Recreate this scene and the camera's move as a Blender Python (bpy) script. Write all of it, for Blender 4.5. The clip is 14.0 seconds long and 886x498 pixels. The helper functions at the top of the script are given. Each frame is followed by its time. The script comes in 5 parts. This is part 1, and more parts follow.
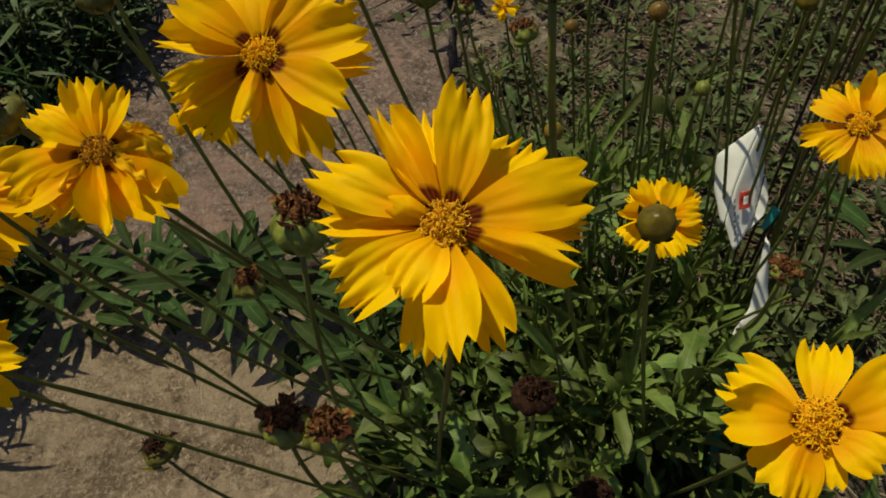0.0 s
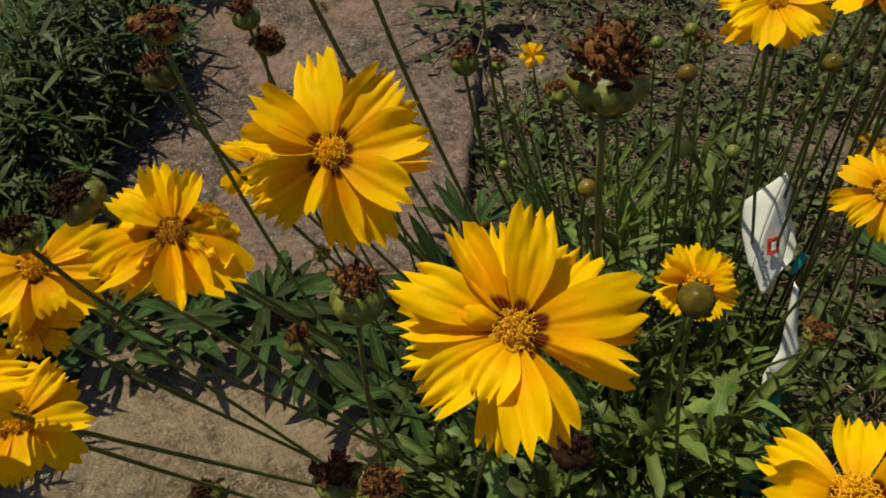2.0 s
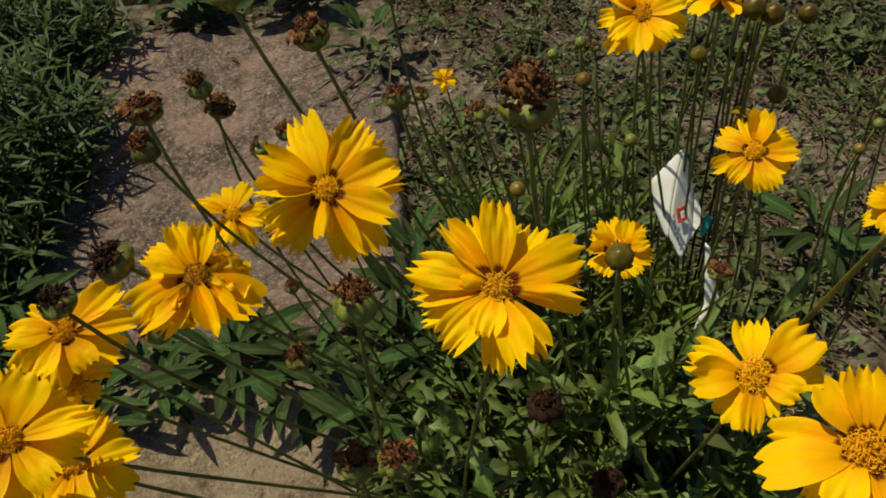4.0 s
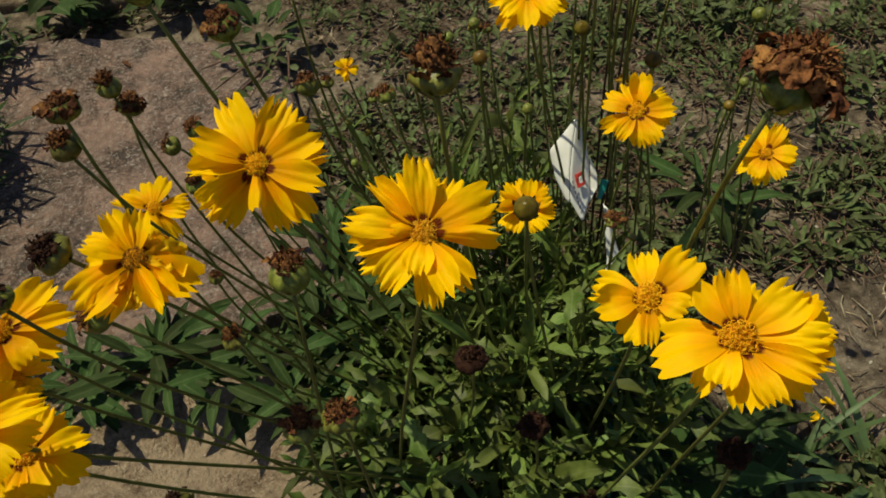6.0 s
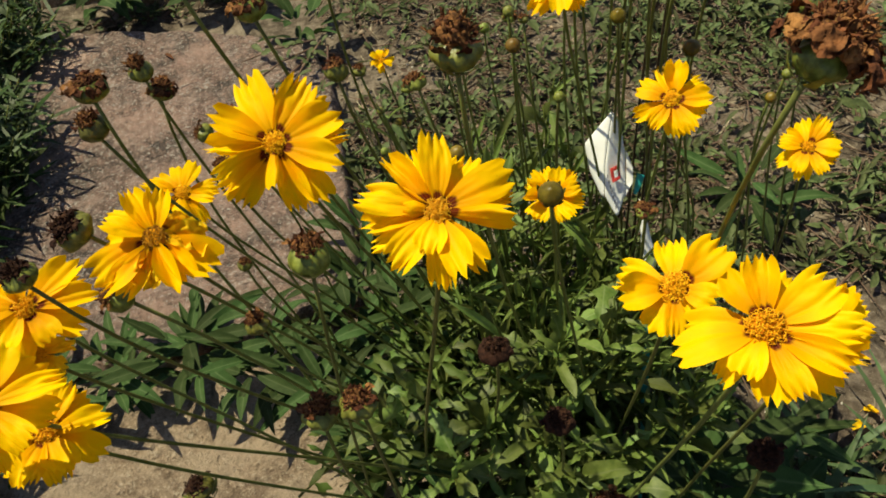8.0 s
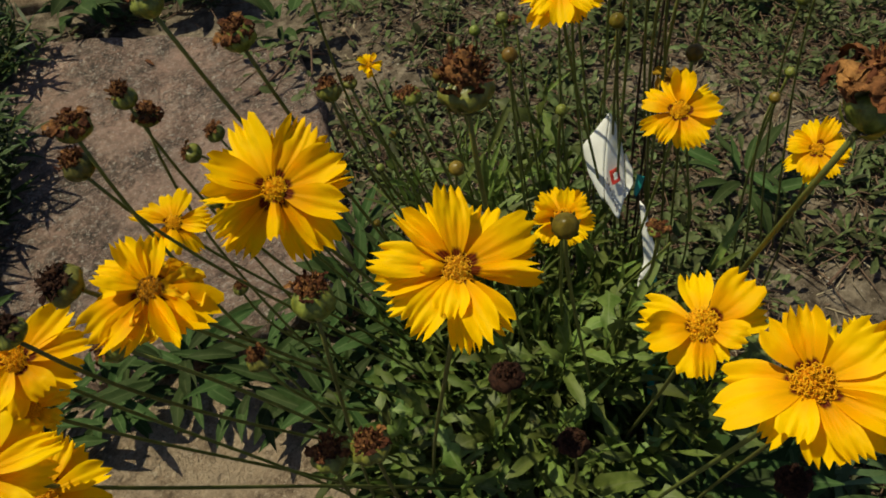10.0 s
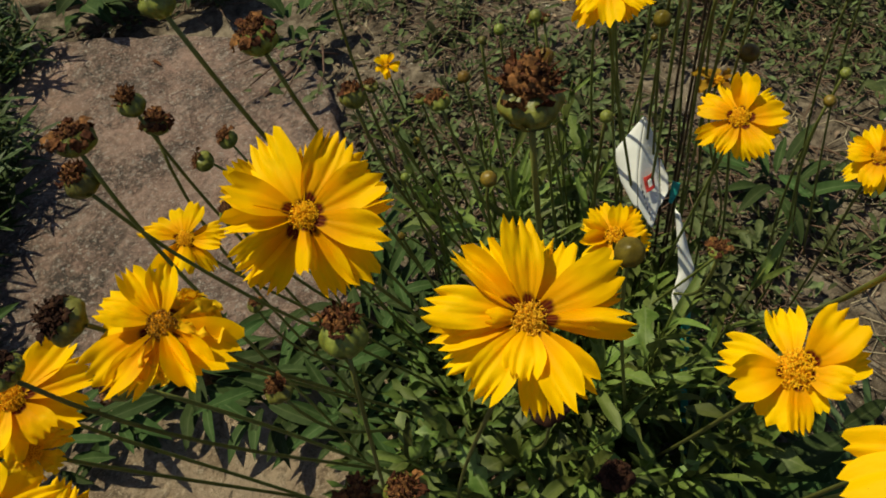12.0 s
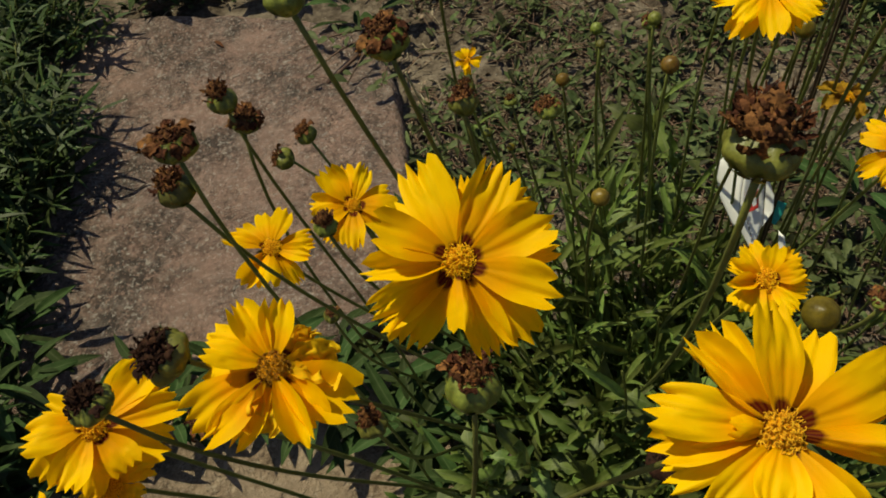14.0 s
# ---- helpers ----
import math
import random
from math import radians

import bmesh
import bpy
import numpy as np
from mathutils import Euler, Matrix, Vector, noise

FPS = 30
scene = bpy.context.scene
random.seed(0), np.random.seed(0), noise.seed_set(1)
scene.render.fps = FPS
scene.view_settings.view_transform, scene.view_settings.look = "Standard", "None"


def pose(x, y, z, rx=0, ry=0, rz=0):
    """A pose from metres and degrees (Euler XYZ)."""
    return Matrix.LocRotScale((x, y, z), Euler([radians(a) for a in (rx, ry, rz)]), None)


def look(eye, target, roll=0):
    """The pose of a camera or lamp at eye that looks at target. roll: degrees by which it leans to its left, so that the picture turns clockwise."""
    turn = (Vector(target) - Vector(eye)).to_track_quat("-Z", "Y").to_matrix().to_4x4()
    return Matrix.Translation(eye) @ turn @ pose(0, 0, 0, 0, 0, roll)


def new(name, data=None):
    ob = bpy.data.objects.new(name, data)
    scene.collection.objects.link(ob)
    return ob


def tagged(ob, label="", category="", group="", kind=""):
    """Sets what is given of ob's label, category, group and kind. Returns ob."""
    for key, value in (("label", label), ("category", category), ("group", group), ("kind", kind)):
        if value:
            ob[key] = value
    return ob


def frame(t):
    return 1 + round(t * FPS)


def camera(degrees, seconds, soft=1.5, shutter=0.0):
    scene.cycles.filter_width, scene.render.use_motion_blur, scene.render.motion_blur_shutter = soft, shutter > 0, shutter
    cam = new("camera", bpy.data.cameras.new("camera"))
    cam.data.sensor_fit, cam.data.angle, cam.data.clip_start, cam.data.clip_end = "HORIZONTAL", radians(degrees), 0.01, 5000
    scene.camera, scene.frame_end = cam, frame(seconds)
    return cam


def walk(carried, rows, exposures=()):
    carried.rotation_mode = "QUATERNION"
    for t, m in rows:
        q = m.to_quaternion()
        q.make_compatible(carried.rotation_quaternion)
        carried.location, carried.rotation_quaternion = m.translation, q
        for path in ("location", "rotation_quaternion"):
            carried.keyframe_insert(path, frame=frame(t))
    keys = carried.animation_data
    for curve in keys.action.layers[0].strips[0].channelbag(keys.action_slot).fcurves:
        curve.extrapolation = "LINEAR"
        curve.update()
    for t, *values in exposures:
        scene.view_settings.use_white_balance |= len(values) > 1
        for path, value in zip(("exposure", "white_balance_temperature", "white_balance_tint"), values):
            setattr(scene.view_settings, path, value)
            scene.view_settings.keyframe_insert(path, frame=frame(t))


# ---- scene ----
cam = camera(60.0, 14.0, 1.8)
SUN, SKY, EXPOSURE = 5.0, 0.066, -0.31
PATH = [
    (0, (0.113, 0.114, 0.771), (0.044, 1.315, -0.826), -1.6),
    (0.5, (0.116, 0.113, 0.772), (0.042, 1.331, -0.812), -2.1),
    (1, (0.114, 0.112, 0.775), (0.024, 1.341, -0.8), -2.1),
    (1.5, (0.108, 0.117, 0.783), (0.004, 1.348, -0.79), -2.5),
    (2, (0.104, 0.116, 0.793), (-0.02, 1.368, -0.761), -3.7),
    (2.5, (0.108, 0.106, 0.803), (-0.007, 1.374, -0.74), -4.2),
    (2.7, (0.109, 0.1, 0.806), (0.007, 1.377, -0.73), -5.5),
    (4.8, (0.077, 0.057, 0.848), (0.246, 1.339, -0.678), -5.5),
    (5, (0.076, 0.054, 0.848), (0.275, 1.331, -0.679), -5.2),
    (5.5, (0.08, 0.049, 0.848), (0.31, 1.31, -0.687), -5.3),
    (6, (0.08, 0.043, 0.852), (0.358, 1.272, -0.701), -4.1),
    (6.5, (0.079, 0.035, 0.849), (0.348, 1.264, -0.706), -4.4),
    (7, (0.082, 0.037, 0.848), (0.302, 1.276, -0.706), -5.6),
    (7.5, (0.086, 0.037, 0.844), (0.28, 1.284, -0.707), -6.6),
    (8, (0.087, 0.041, 0.842), (0.266, 1.295, -0.707), -6.5),
    (8.5, (0.092, 0.041, 0.851), (0.245, 1.305, -0.691), -7.0),
    (8.7, (0.089, 0.044, 0.854), (0.246, 1.305, -0.691), -6.3),
    (10.8, (0.081, 0.079, 0.836), (0.304, 1.284, -0.744), -8.5),
    (11, (0.079, 0.081, 0.835), (0.305, 1.289, -0.743), -8.3),
    (11.5, (0.078, 0.09, 0.832), (0.291, 1.3, -0.746), -7.9),
    (12, (0.077, 0.103, 0.824), (0.259, 1.323, -0.75), -8.6),
    (12.5, (0.066, 0.115, 0.822), (0.226, 1.34, -0.751), -8.8),
    (13, (0.059, 0.131, 0.814), (0.187, 1.36, -0.759), -8.9),
    (13.5, (0.057, 0.142, 0.811), (0.149, 1.371, -0.764), -9.4),
    (14, (0.048, 0.148, 0.809), (0.135, 1.363, -0.777), -9.1),
]
walk(cam, [(t, look(eye, target, roll)) for t, eye, target, roll in PATH],
     exposures=[(t, EXPOSURE + e) for t, e in ((0.0, -0.16), (0.7, -0.16), (2.0, 0.0), (2.7, 0.06), (5.0, 0.05), (6.0, 0.04), (6.5, 0.17), (7.0, 0.5), (8.0, 0.64), (8.7, 0.48), (10.8, -0.05), (11.3, 0.0), (12.0, 0.12), (12.5, 0.34), (13.5, 0.16), (14.0, 0.0))])

# ---- light: summer sun, high and to the side, and a clear sky ----
SUN_TO = Vector((-0.47, 0.36, 1.15)).normalized()
world = bpy.data.worlds.new("sky")
scene.world = world
world.use_nodes = True
wn = world.node_tree
sky = wn.nodes.new("ShaderNodeTexSky")
sky.sky_type = "NISHITA"
sky.sun_disc = False
sky.sun_elevation = math.asin(SUN_TO.z)
sky.sun_rotation = math.atan2(SUN_TO.x, SUN_TO.y)
wn.nodes["Background"].inputs["Strength"].default_value = SKY
wn.links.new(sky.outputs[0], wn.nodes["Background"].inputs["Color"])
sun = new("sun", bpy.data.lights.new("sun", "SUN"))
sun.data.energy, sun.data.angle, sun.data.color = SUN, radians(0.55), (1.0, 0.935, 0.64)
sun.rotation_mode = "QUATERNION"
sun.rotation_quaternion = SUN_TO.to_track_quat("Z", "Y")
sun.location = SUN_TO * 5


# ---- materials ----
class Mat:
    """A node material with a Principled shader and short calls for the usual nodes."""

    def __init__(self, name, roughness=0.6, specular=0.4):
        self.m = bpy.data.materials.new(name)
        self.m.use_nodes = True
        self.t = self.m.node_tree
        self.p = self.t.nodes["Principled BSDF"]
        self.p.inputs["Roughness"].default_value = roughness
        self.p.inputs["Specular IOR Level"].default_value = specular

    def node(self, kind, **values):
        n = self.t.nodes.new(kind)
        for k, v in values.items():
            n.inputs[k.replace("_", " ")].default_value = v
        return n

    def link(self, a, b):
        self.t.links.new(a, b)

    def coords(self, which="Object"):
        return self.t.nodes.new("ShaderNodeTexCoord").outputs[which]

    def noise(self, scale, detail=4.0, rough=0.6, where=None):
        n = self.node("ShaderNodeTexNoise", Scale=scale, Detail=detail, Roughness=rough)
        self.link(where if where is not None else self.coords(), n.inputs["Vector"])
        return n.outputs["Fac"]

    def ramp(self, fac, *stops):
        n = self.t.nodes.new("ShaderNodeValToRGB")
        e = n.color_ramp.elements
        while len(e) < len(stops):
            e.new(0.5)
        for el, (at, colour) in zip(e, stops):
            el.position, el.color = at, (*colour, 1) if len(colour) == 3 else colour
        self.link(fac, n.inputs["Fac"])
        return n.outputs["Color"]

    def mix(self, fac, a, b, blend="MIX"):
        n = self.t.nodes.new("ShaderNodeMix")
        n.data_type, n.blend_type = "RGBA", blend
        for sock, v in ((n.inputs[0], fac), (n.inputs[6], a), (n.inputs[7], b)):
            if isinstance(v, (int, float)):
                sock.default_value = v
            elif isinstance(v, tuple):
                sock.default_value = (*v, 1)
            else:
                self.link(v, sock)
        return n.outputs[2]

    def math(self, op, a, b=0.0):
        n = self.t.nodes.new("ShaderNodeMath")
        n.operation = op
        for sock, v in zip(n.inputs, (a, b)):
            if isinstance(v, (int, float)):
                sock.default_value = v
            else:
                self.link(v, sock)
        return n.outputs[0]

    def random(self):
        return self.t.nodes.new("ShaderNodeObjectInfo").outputs["Random"]

    def island(self):
        return self.t.nodes.new("ShaderNodeNewGeometry").outputs["Random Per Island"]

    def tint(self, colour, by, hue=0.02, value=0.3):
        """Varies a colour from piece to piece."""
        n = self.t.nodes.new("ShaderNodeHueSaturation")
        self.link(colour, n.inputs["Color"])
        self.link(self.math("ADD", self.math("MULTIPLY", by, 2 * hue), 0.5 - hue), n.inputs["Hue"])
        self.link(self.math("ADD", self.math("MULTIPLY", by, 2 * value), 1 - value), n.inputs["Value"])
        return n.outputs["Color"]

    def bump(self, height, strength=0.3, distance=0.001):
        n = self.node("ShaderNodeBump", Strength=strength, Distance=distance)
        self.link(height, n.inputs["Height"])
        self.link(n.outputs[0], self.p.inputs["Normal"])

    def colour(self, c):
        self.link(c, self.p.inputs["Base Color"])

    def thin(self, colour, share):
        """Lets a thin leaf or petal pass light through."""
        out = self.t.nodes["Material Output"]
        tr = self.t.nodes.new("ShaderNodeBsdfTranslucent")
        self.link(colour, tr.inputs["Color"])
        mx = self.t.nodes.new("ShaderNodeMixShader")
        mx.inputs[0].default_value = share
        self.link(self.p.outputs[0], mx.inputs[1])
        self.link(tr.outputs[0], mx.inputs[2])
        self.link(mx.outputs[0], out.inputs["Surface"])


def uv_axes(m):
    s = m.t.nodes.new("ShaderNodeSeparateXYZ")
    m.link(m.coords("UV"), s.inputs[0])
    return s.outputs[0], s.outputs[1]


def petal_material(name, tip, mid, base, rough):
    m = Mat(name, rough, 0.06)
    across, along = uv_axes(m)
    wob = m.math("MULTIPLY", m.math("SUBTRACT", m.noise(4, 3), 0.5), 0.14)
    rim = m.math("MULTIPLY", m.math("POWER", m.math("ABSOLUTE", m.math("SUBTRACT", across, 0.5)), 2.0), 0.45)
    a = m.math("ADD", m.math("ADD", m.math("ADD", along, wob), rim), m.math("SUBTRACT", m.math("MULTIPLY", m.random(), 0.17), 0.075))
    c = m.ramp(a, (0.0, base), (0.15, base), (0.205, tuple(v * 0.8 for v in mid)), (0.40, mid), (0.66, tip))
    veins = m.node("ShaderNodeTexWave", Scale=1.5, Distortion=0.5)
    stretch = m.node("ShaderNodeMapping")
    m.link(m.coords("UV"), stretch.inputs[0])
    stretch.inputs["Scale"].default_value = (1.0, 0.03, 1.0)
    m.link(stretch.outputs[0], veins.inputs["Vector"])
    c = m.mix(m.math("MULTIPLY", veins.outputs["Fac"], 0.10), c, mid)
    c = m.mix(m.ramp(m.noise(3.5, 5), (0.50, (0, 0, 0)), (0.8, (0.25, 0.25, 0.25))), c, mid)
    specks = m.ramp(m.noise(26, 2), (0.755, (0, 0, 0)), (0.80, (0.6, 0.6, 0.6)))
    c = m.mix(specks, c, (0.25, 0.09, 0.01))
    c = m.tint(c, m.random(), 0.006, 0.06)
    m.colour(c)
    m.bump(m.math("ADD", veins.outputs["Fac"], m.math("MULTIPLY", m.noise(9, 3), 0.8)), 0.10, 0.0006)
    m.thin(c, 0.34)
    return m.m


PETAL = petal_material("petal_yellow", (0.98, 0.600, 0.0), (0.95, 0.46, 0.0), (0.10, 0.008, 0.004), 0.55)
PETAL_WILT = petal_material("petal_wilted", (0.96, 0.62, 0.012), (0.92, 0.50, 0.006), (0.10, 0.015, 0.006), 0.65)
PETAL_FADED = petal_material("petal_faded", (0.42, 0.24, 0.020), (0.30, 0.14, 0.015), (0.07, 0.015, 0.006), 0.75)


def plain_plant(name, dark, light, scale, rough=0.6, spec=0.3, by="object", hue=0.02, value=0.3, thin=0.0, bump=0.4, ridge=None):
    m = Mat(name, rough, spec)
    n = m.noise(scale, 5)
    c = m.ramp(n, (0.3, dark), (0.72, light))
    if ridge:
        across, along = uv_axes(m)
        rib = m.math("ABSOLUTE", m.math("SUBTRACT", across, 0.5))
        c = m.mix(m.ramp(rib, (0.0, (1, 1, 1)), (0.07, (0, 0, 0))), c, ridge)
        c = m.mix(m.ramp(m.noise(90, 3), (0.55, (0, 0, 0)), (0.8, (0.5, 0.5, 0.5))), c, ridge)
    c = m.tint(c, m.random() if by == "object" else m.island(), hue, value)
    m.colour(c)
    m.bump(m.noise(scale * 4, 4), bump, 0.0008)
    if thin:
        m.thin(c, thin)
    return m.m


LEAF = plain_plant("leaf_green", (0.054, 0.088, 0.011), (0.190, 0.240, 0.056), 60, 0.55, 0.35, "object", 0.022, 0.5, 0.22, 0.3, (0.148, 0.183, 0.061))
LEAF_DARK = plain_plant("leaf_dark_green", (0.021, 0.041, 0.010), (0.054, 0.087, 0.026), 60, 0.7, 0.12, "object", 0.02, 0.4, 0.15, 0.3, (0.074, 0.104, 0.039))
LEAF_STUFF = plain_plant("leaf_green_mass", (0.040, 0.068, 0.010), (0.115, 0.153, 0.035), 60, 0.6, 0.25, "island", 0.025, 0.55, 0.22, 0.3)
WEED = plain_plant("weed_leaf", (0.037, 0.053, 0.016), (0.126, 0.146, 0.054), 120, 0.6, 0.25, "island", 0.03, 0.65, 0.2, 0.3)
BUSH = plain_plant("fine_leaf", (0.019, 0.040, 0.008), (0.068, 0.104, 0.024), 80, 0.55, 0.3, "island", 0.02, 0.4, 0.22, 0.2)
GRASS = plain_plant("grass_blade", (0.065, 0.113, 0.044), (0.122, 0.183, 0.074), 40, 0.5, 0.35, "object", 0.01, 0.2, 0.25, 0.2)
STEM = plain_plant("stem_green", (0.083, 0.096, 0.017), (0.170, 0.181, 0.040), 70, 0.55, 0.35, "object", 0.015, 0.25, 0.0, 0.3)
STALK = plain_plant("stalk_green", (0.065, 0.091, 0.012), (0.157, 0.187, 0.039), 70, 0.6, 0.25, "object", 0.015, 0.25, 0.0, 0.3)
CUP = plain_plant("seed_cup_green", (0.058, 0.066, 0.009), (0.235, 0.248, 0.040), 2.2, 0.4, 0.4, "object", 0.03, 0.35, 0.0, 0.3)
DRIED = plain_plant("dried_florets", (0.014, 0.005, 0.003), (0.210, 0.078, 0.030), 4.5, 0.8, 0.15, "island", 0.015, 0.65, 0.0, 0.8)
DRIED_DARK = plain_plant("dried_florets_dark", (0.006, 0.003, 0.003), (0.060, 0.024, 0.014), 4.5, 0.85, 0.12, "island", 0.012, 0.3, 0.0, 0.8)
DRIED_PALE = plain_plant("dried_petals_brown", (0.048, 0.018, 0.007), (0.340, 0.138, 0.050), 3.5, 0.8, 0.15, "island", 0.015, 0.45, 0.0, 0.8)
BUD = plain_plant("bud_olive", (0.065, 0.044, 0.005), (0.155, 0.110, 0.012), 1.6, 0.30, 0.22, "object", 0.015, 0.2, 0.0, 0.15)
BUD_GOLD = plain_plant("bud_golden", (0.090, 0.055, 0.006), (0.240, 0.155, 0.016), 2.0, 0.4, 0.4, "object", 0.015, 0.2, 0.0, 0.15)
FLORET = plain_plant("disc_floret", (0.720, 0.320, 0.005), (0.970, 0.600, 0.022), 3.0, 0.6, 0.2, "object", 0.008, 0.12, 0.0, 0.3)
FLORET_BRIGHT = plain_plant("fresh_floret", (0.880, 0.380, 0.002), (1.0, 0.640, 0.015), 3.0, 0.6, 0.15, "object", 0.008, 0.10, 0.15, 0.2)
FLORET_SPENT = plain_plant("spent_floret", (0.150, 0.050, 0.006), (0.520, 0.240, 0.015), 3.0, 0.7, 0.15, "object", 0.008, 0.12, 0.0, 0.3)
DISC = plain_plant("disc_base", (0.520, 0.190, 0.003), (0.780, 0.340, 0.006), 4.0, 0.8, 0.1, "object", 0.008, 0.12, 0.0, 0.6)
STRAW = plain_plant("dry_straw", (0.183, 0.139, 0.091), (0.435, 0.365, 0.261), 60, 0.8, 0.2, "island", 0.01, 0.35, 0.0, 0.5)
TWIG = plain_plant("red_twig", (0.074, 0.042, 0.030), (0.183, 0.113, 0.080), 90, 0.7, 0.2, "object", 0.01, 0.2, 0.0, 0.5)


def soil_material():
    m = Mat("dry_soil", 0.95, 0.1)
    big, mid, fine = m.noise(5, 5), m.noise(38, 6, 0.7), m.noise(240, 5, 0.7)
    c = m.ramp(m.math("ADD", m.math("MULTIPLY", big, 0.35), m.math("MULTIPLY", mid, 0.65)),
               (0.38, (0.039, 0.029, 0.021)), (0.49, (0.127, 0.099, 0.074)), (0.61, (0.270, 0.220, 0.168)))
    c = m.mix(m.ramp(fine, (0.32, (0.6, 0.6, 0.6)), (0.43, (0, 0, 0))), c, (0.085, 0.065, 0.050))
    c = m.mix(m.ramp(m.noise(420, 2), (0.69, (0, 0, 0)), (0.73, (1, 1, 1))), c, (0.42, 0.37, 0.31))
    m.colour(c)
    m.bump(m.math("ADD", m.math("MULTIPLY", mid, 1.2), fine), 0.9, 0.006)
    return m.m


def stone_material(name, tones, fleck, grain):
    m = Mat(name, 0.85, 0.25)
    big, mid, fine = m.noise(9, 8, 0.75), m.noise(48, 8, 0.8), m.noise(330, 5, 0.75)
    c = m.ramp(m.math("ADD", m.math("MULTIPLY", big, 0.5), m.math("MULTIPLY", mid, 0.5)), (0.43, tones[0]), (0.5, tones[1]), (0.57, tones[2]))
    grey = m.ramp(m.noise(75, 6, 0.75), (0.42, (0.105, 0.095, 0.086)), (0.58, (0.330, 0.295, 0.262)))
    c = m.mix(m.ramp(m.noise(24, 7, 0.75), (0.46, (0, 0, 0)), (0.56, (grain, grain, grain))), c, grey)
    c = m.mix(m.ramp(fine, (0.34, (0.75, 0.75, 0.75)), (0.44, (0, 0, 0))), c, fleck)
    c = m.mix(m.ramp(m.noise(210, 3), (0.56, (0, 0, 0)), (0.64, (0.7, 0.7, 0.7))), c, tones[2])
    c = m.mix(m.ramp(m.noise(130, 3), (0.62, (0, 0, 0)), (0.72, (0.55, 0.55, 0.55))), c, tones[2])
    c = m.mix(m.ramp(m.noise(16, 4), (0.60, (0, 0, 0)), (0.75, (0.6, 0.6, 0.6))), c, fleck)
    c = m.mix(m.ramp(m.noise(115, 6, 0.8), (0.38, (0.65, 0.65, 0.65)), (0.47, (0, 0, 0))), c, fleck)
    c = m.mix(m.ramp(m.noise(150, 5, 0.8), (0.56, (0, 0, 0)), (0.61, (0.85, 0.85, 0.85))), c, tones[3])
    c = m.mix(m.ramp(m.noise(13, 5, 0.7), (0.50, (0, 0, 0)), (0.62, (0.45, 0.45, 0.45))), c, tones[2])
    m.colour(c)
    pits = m.ramp(m.noise(42, 3, 0.5), (0.30, (0, 0, 0)), (0.40, (1, 1, 1)))
    m.bump(m.math("ADD", m.math("ADD", m.math("MULTIPLY", mid, 1.8), fine), m.math("MULTIPLY", pits, 0.8)), 1.0, 0.009)
    return m.m


SOIL = soil_material()
STONE_PINK = stone_material("pink_granite", ((0.100, 0.078, 0.067), (0.294, 0.188, 0.149), (0.600, 0.388, 0.310), (0.640, 0.572, 0.505)), (0.048, 0.042, 0.037), 0.5)
STONE_TAN = stone_material("tan_sandstone", ((0.244, 0.169, 0.112), (0.479, 0.345, 0.237), (0.651, 0.491, 0.345), (0.706, 0.577, 0.431)), (0.136, 0.096, 0.066), 0.10)
PEBBLE = plain_plant("pebble_grey", (0.174, 0.148, 0.122), (0.435, 0.400, 0.348), 150, 0.8, 0.2, "island", 0.02, 0.5, 0.0, 0.5)


def plastic(name, colour, rough=0.35):
    m = Mat(name, rough, 0.4)
    c = m.mix(m.ramp(m.noise(45, 5), (0.45, (0, 0, 0)), (0.75, (0.35, 0.35, 0.35))), colour, tuple(v * 0.72 for v in colour))
    m.colour(c)
    m.bump(m.noise(70, 3), 0.15, 0.002)
    return m.m


WHITE = plastic("white_plastic", (0.80, 0.80, 0.79), 0.3)
TEAL = plastic("teal_plastic", (0.02, 0.30, 0.27))
RED_INK = plastic("red_ink", (0.55, 0.05, 0.04))
GREY_INK = plastic("grey_ink", (0.22, 0.22, 0.23))


# ---- mesh building ----
def mesh(name, verts, faces, material, uvs=None, smooth=True):
    me = bpy.data.meshes.new(name)
    me.from_pydata([tuple(v) for v in verts], [], [tuple(f) for f in faces])
    me.materials.append(material)
    if uvs is not None:
        layer = me.uv_layers.new(name="uv")
        idx = np.empty(len(me.loops), dtype=np.int64)
        me.loops.foreach_get("vertex_index", idx)
        layer.data.foreach_set("uv", np.asarray(uvs, dtype=np.float32)[idx].ravel())
    me.polygons.foreach_set("use_smooth", [smooth] * len(me.polygons))
    me.update()
    return me


def part(name, me, parent, m=None, label=""):
    ob = new(name, me)
    ob.parent = parent
    if m is not None:
        ob.matrix_local = m
    return tagged(ob, label) if label else ob


def thing(name, place, label, category, group=""):
    ob = new(name)
    ob.location = place
    ob.empty_display_size = 0.01
    return tagged(ob, label, category, group)


def join(pieces):
    verts, faces, n = [], [], 0
    for v, f in pieces:
        verts.extend(v)
        faces.extend([tuple(i + n for i in q) for q in f])
        n += len(v)
    return verts, faces


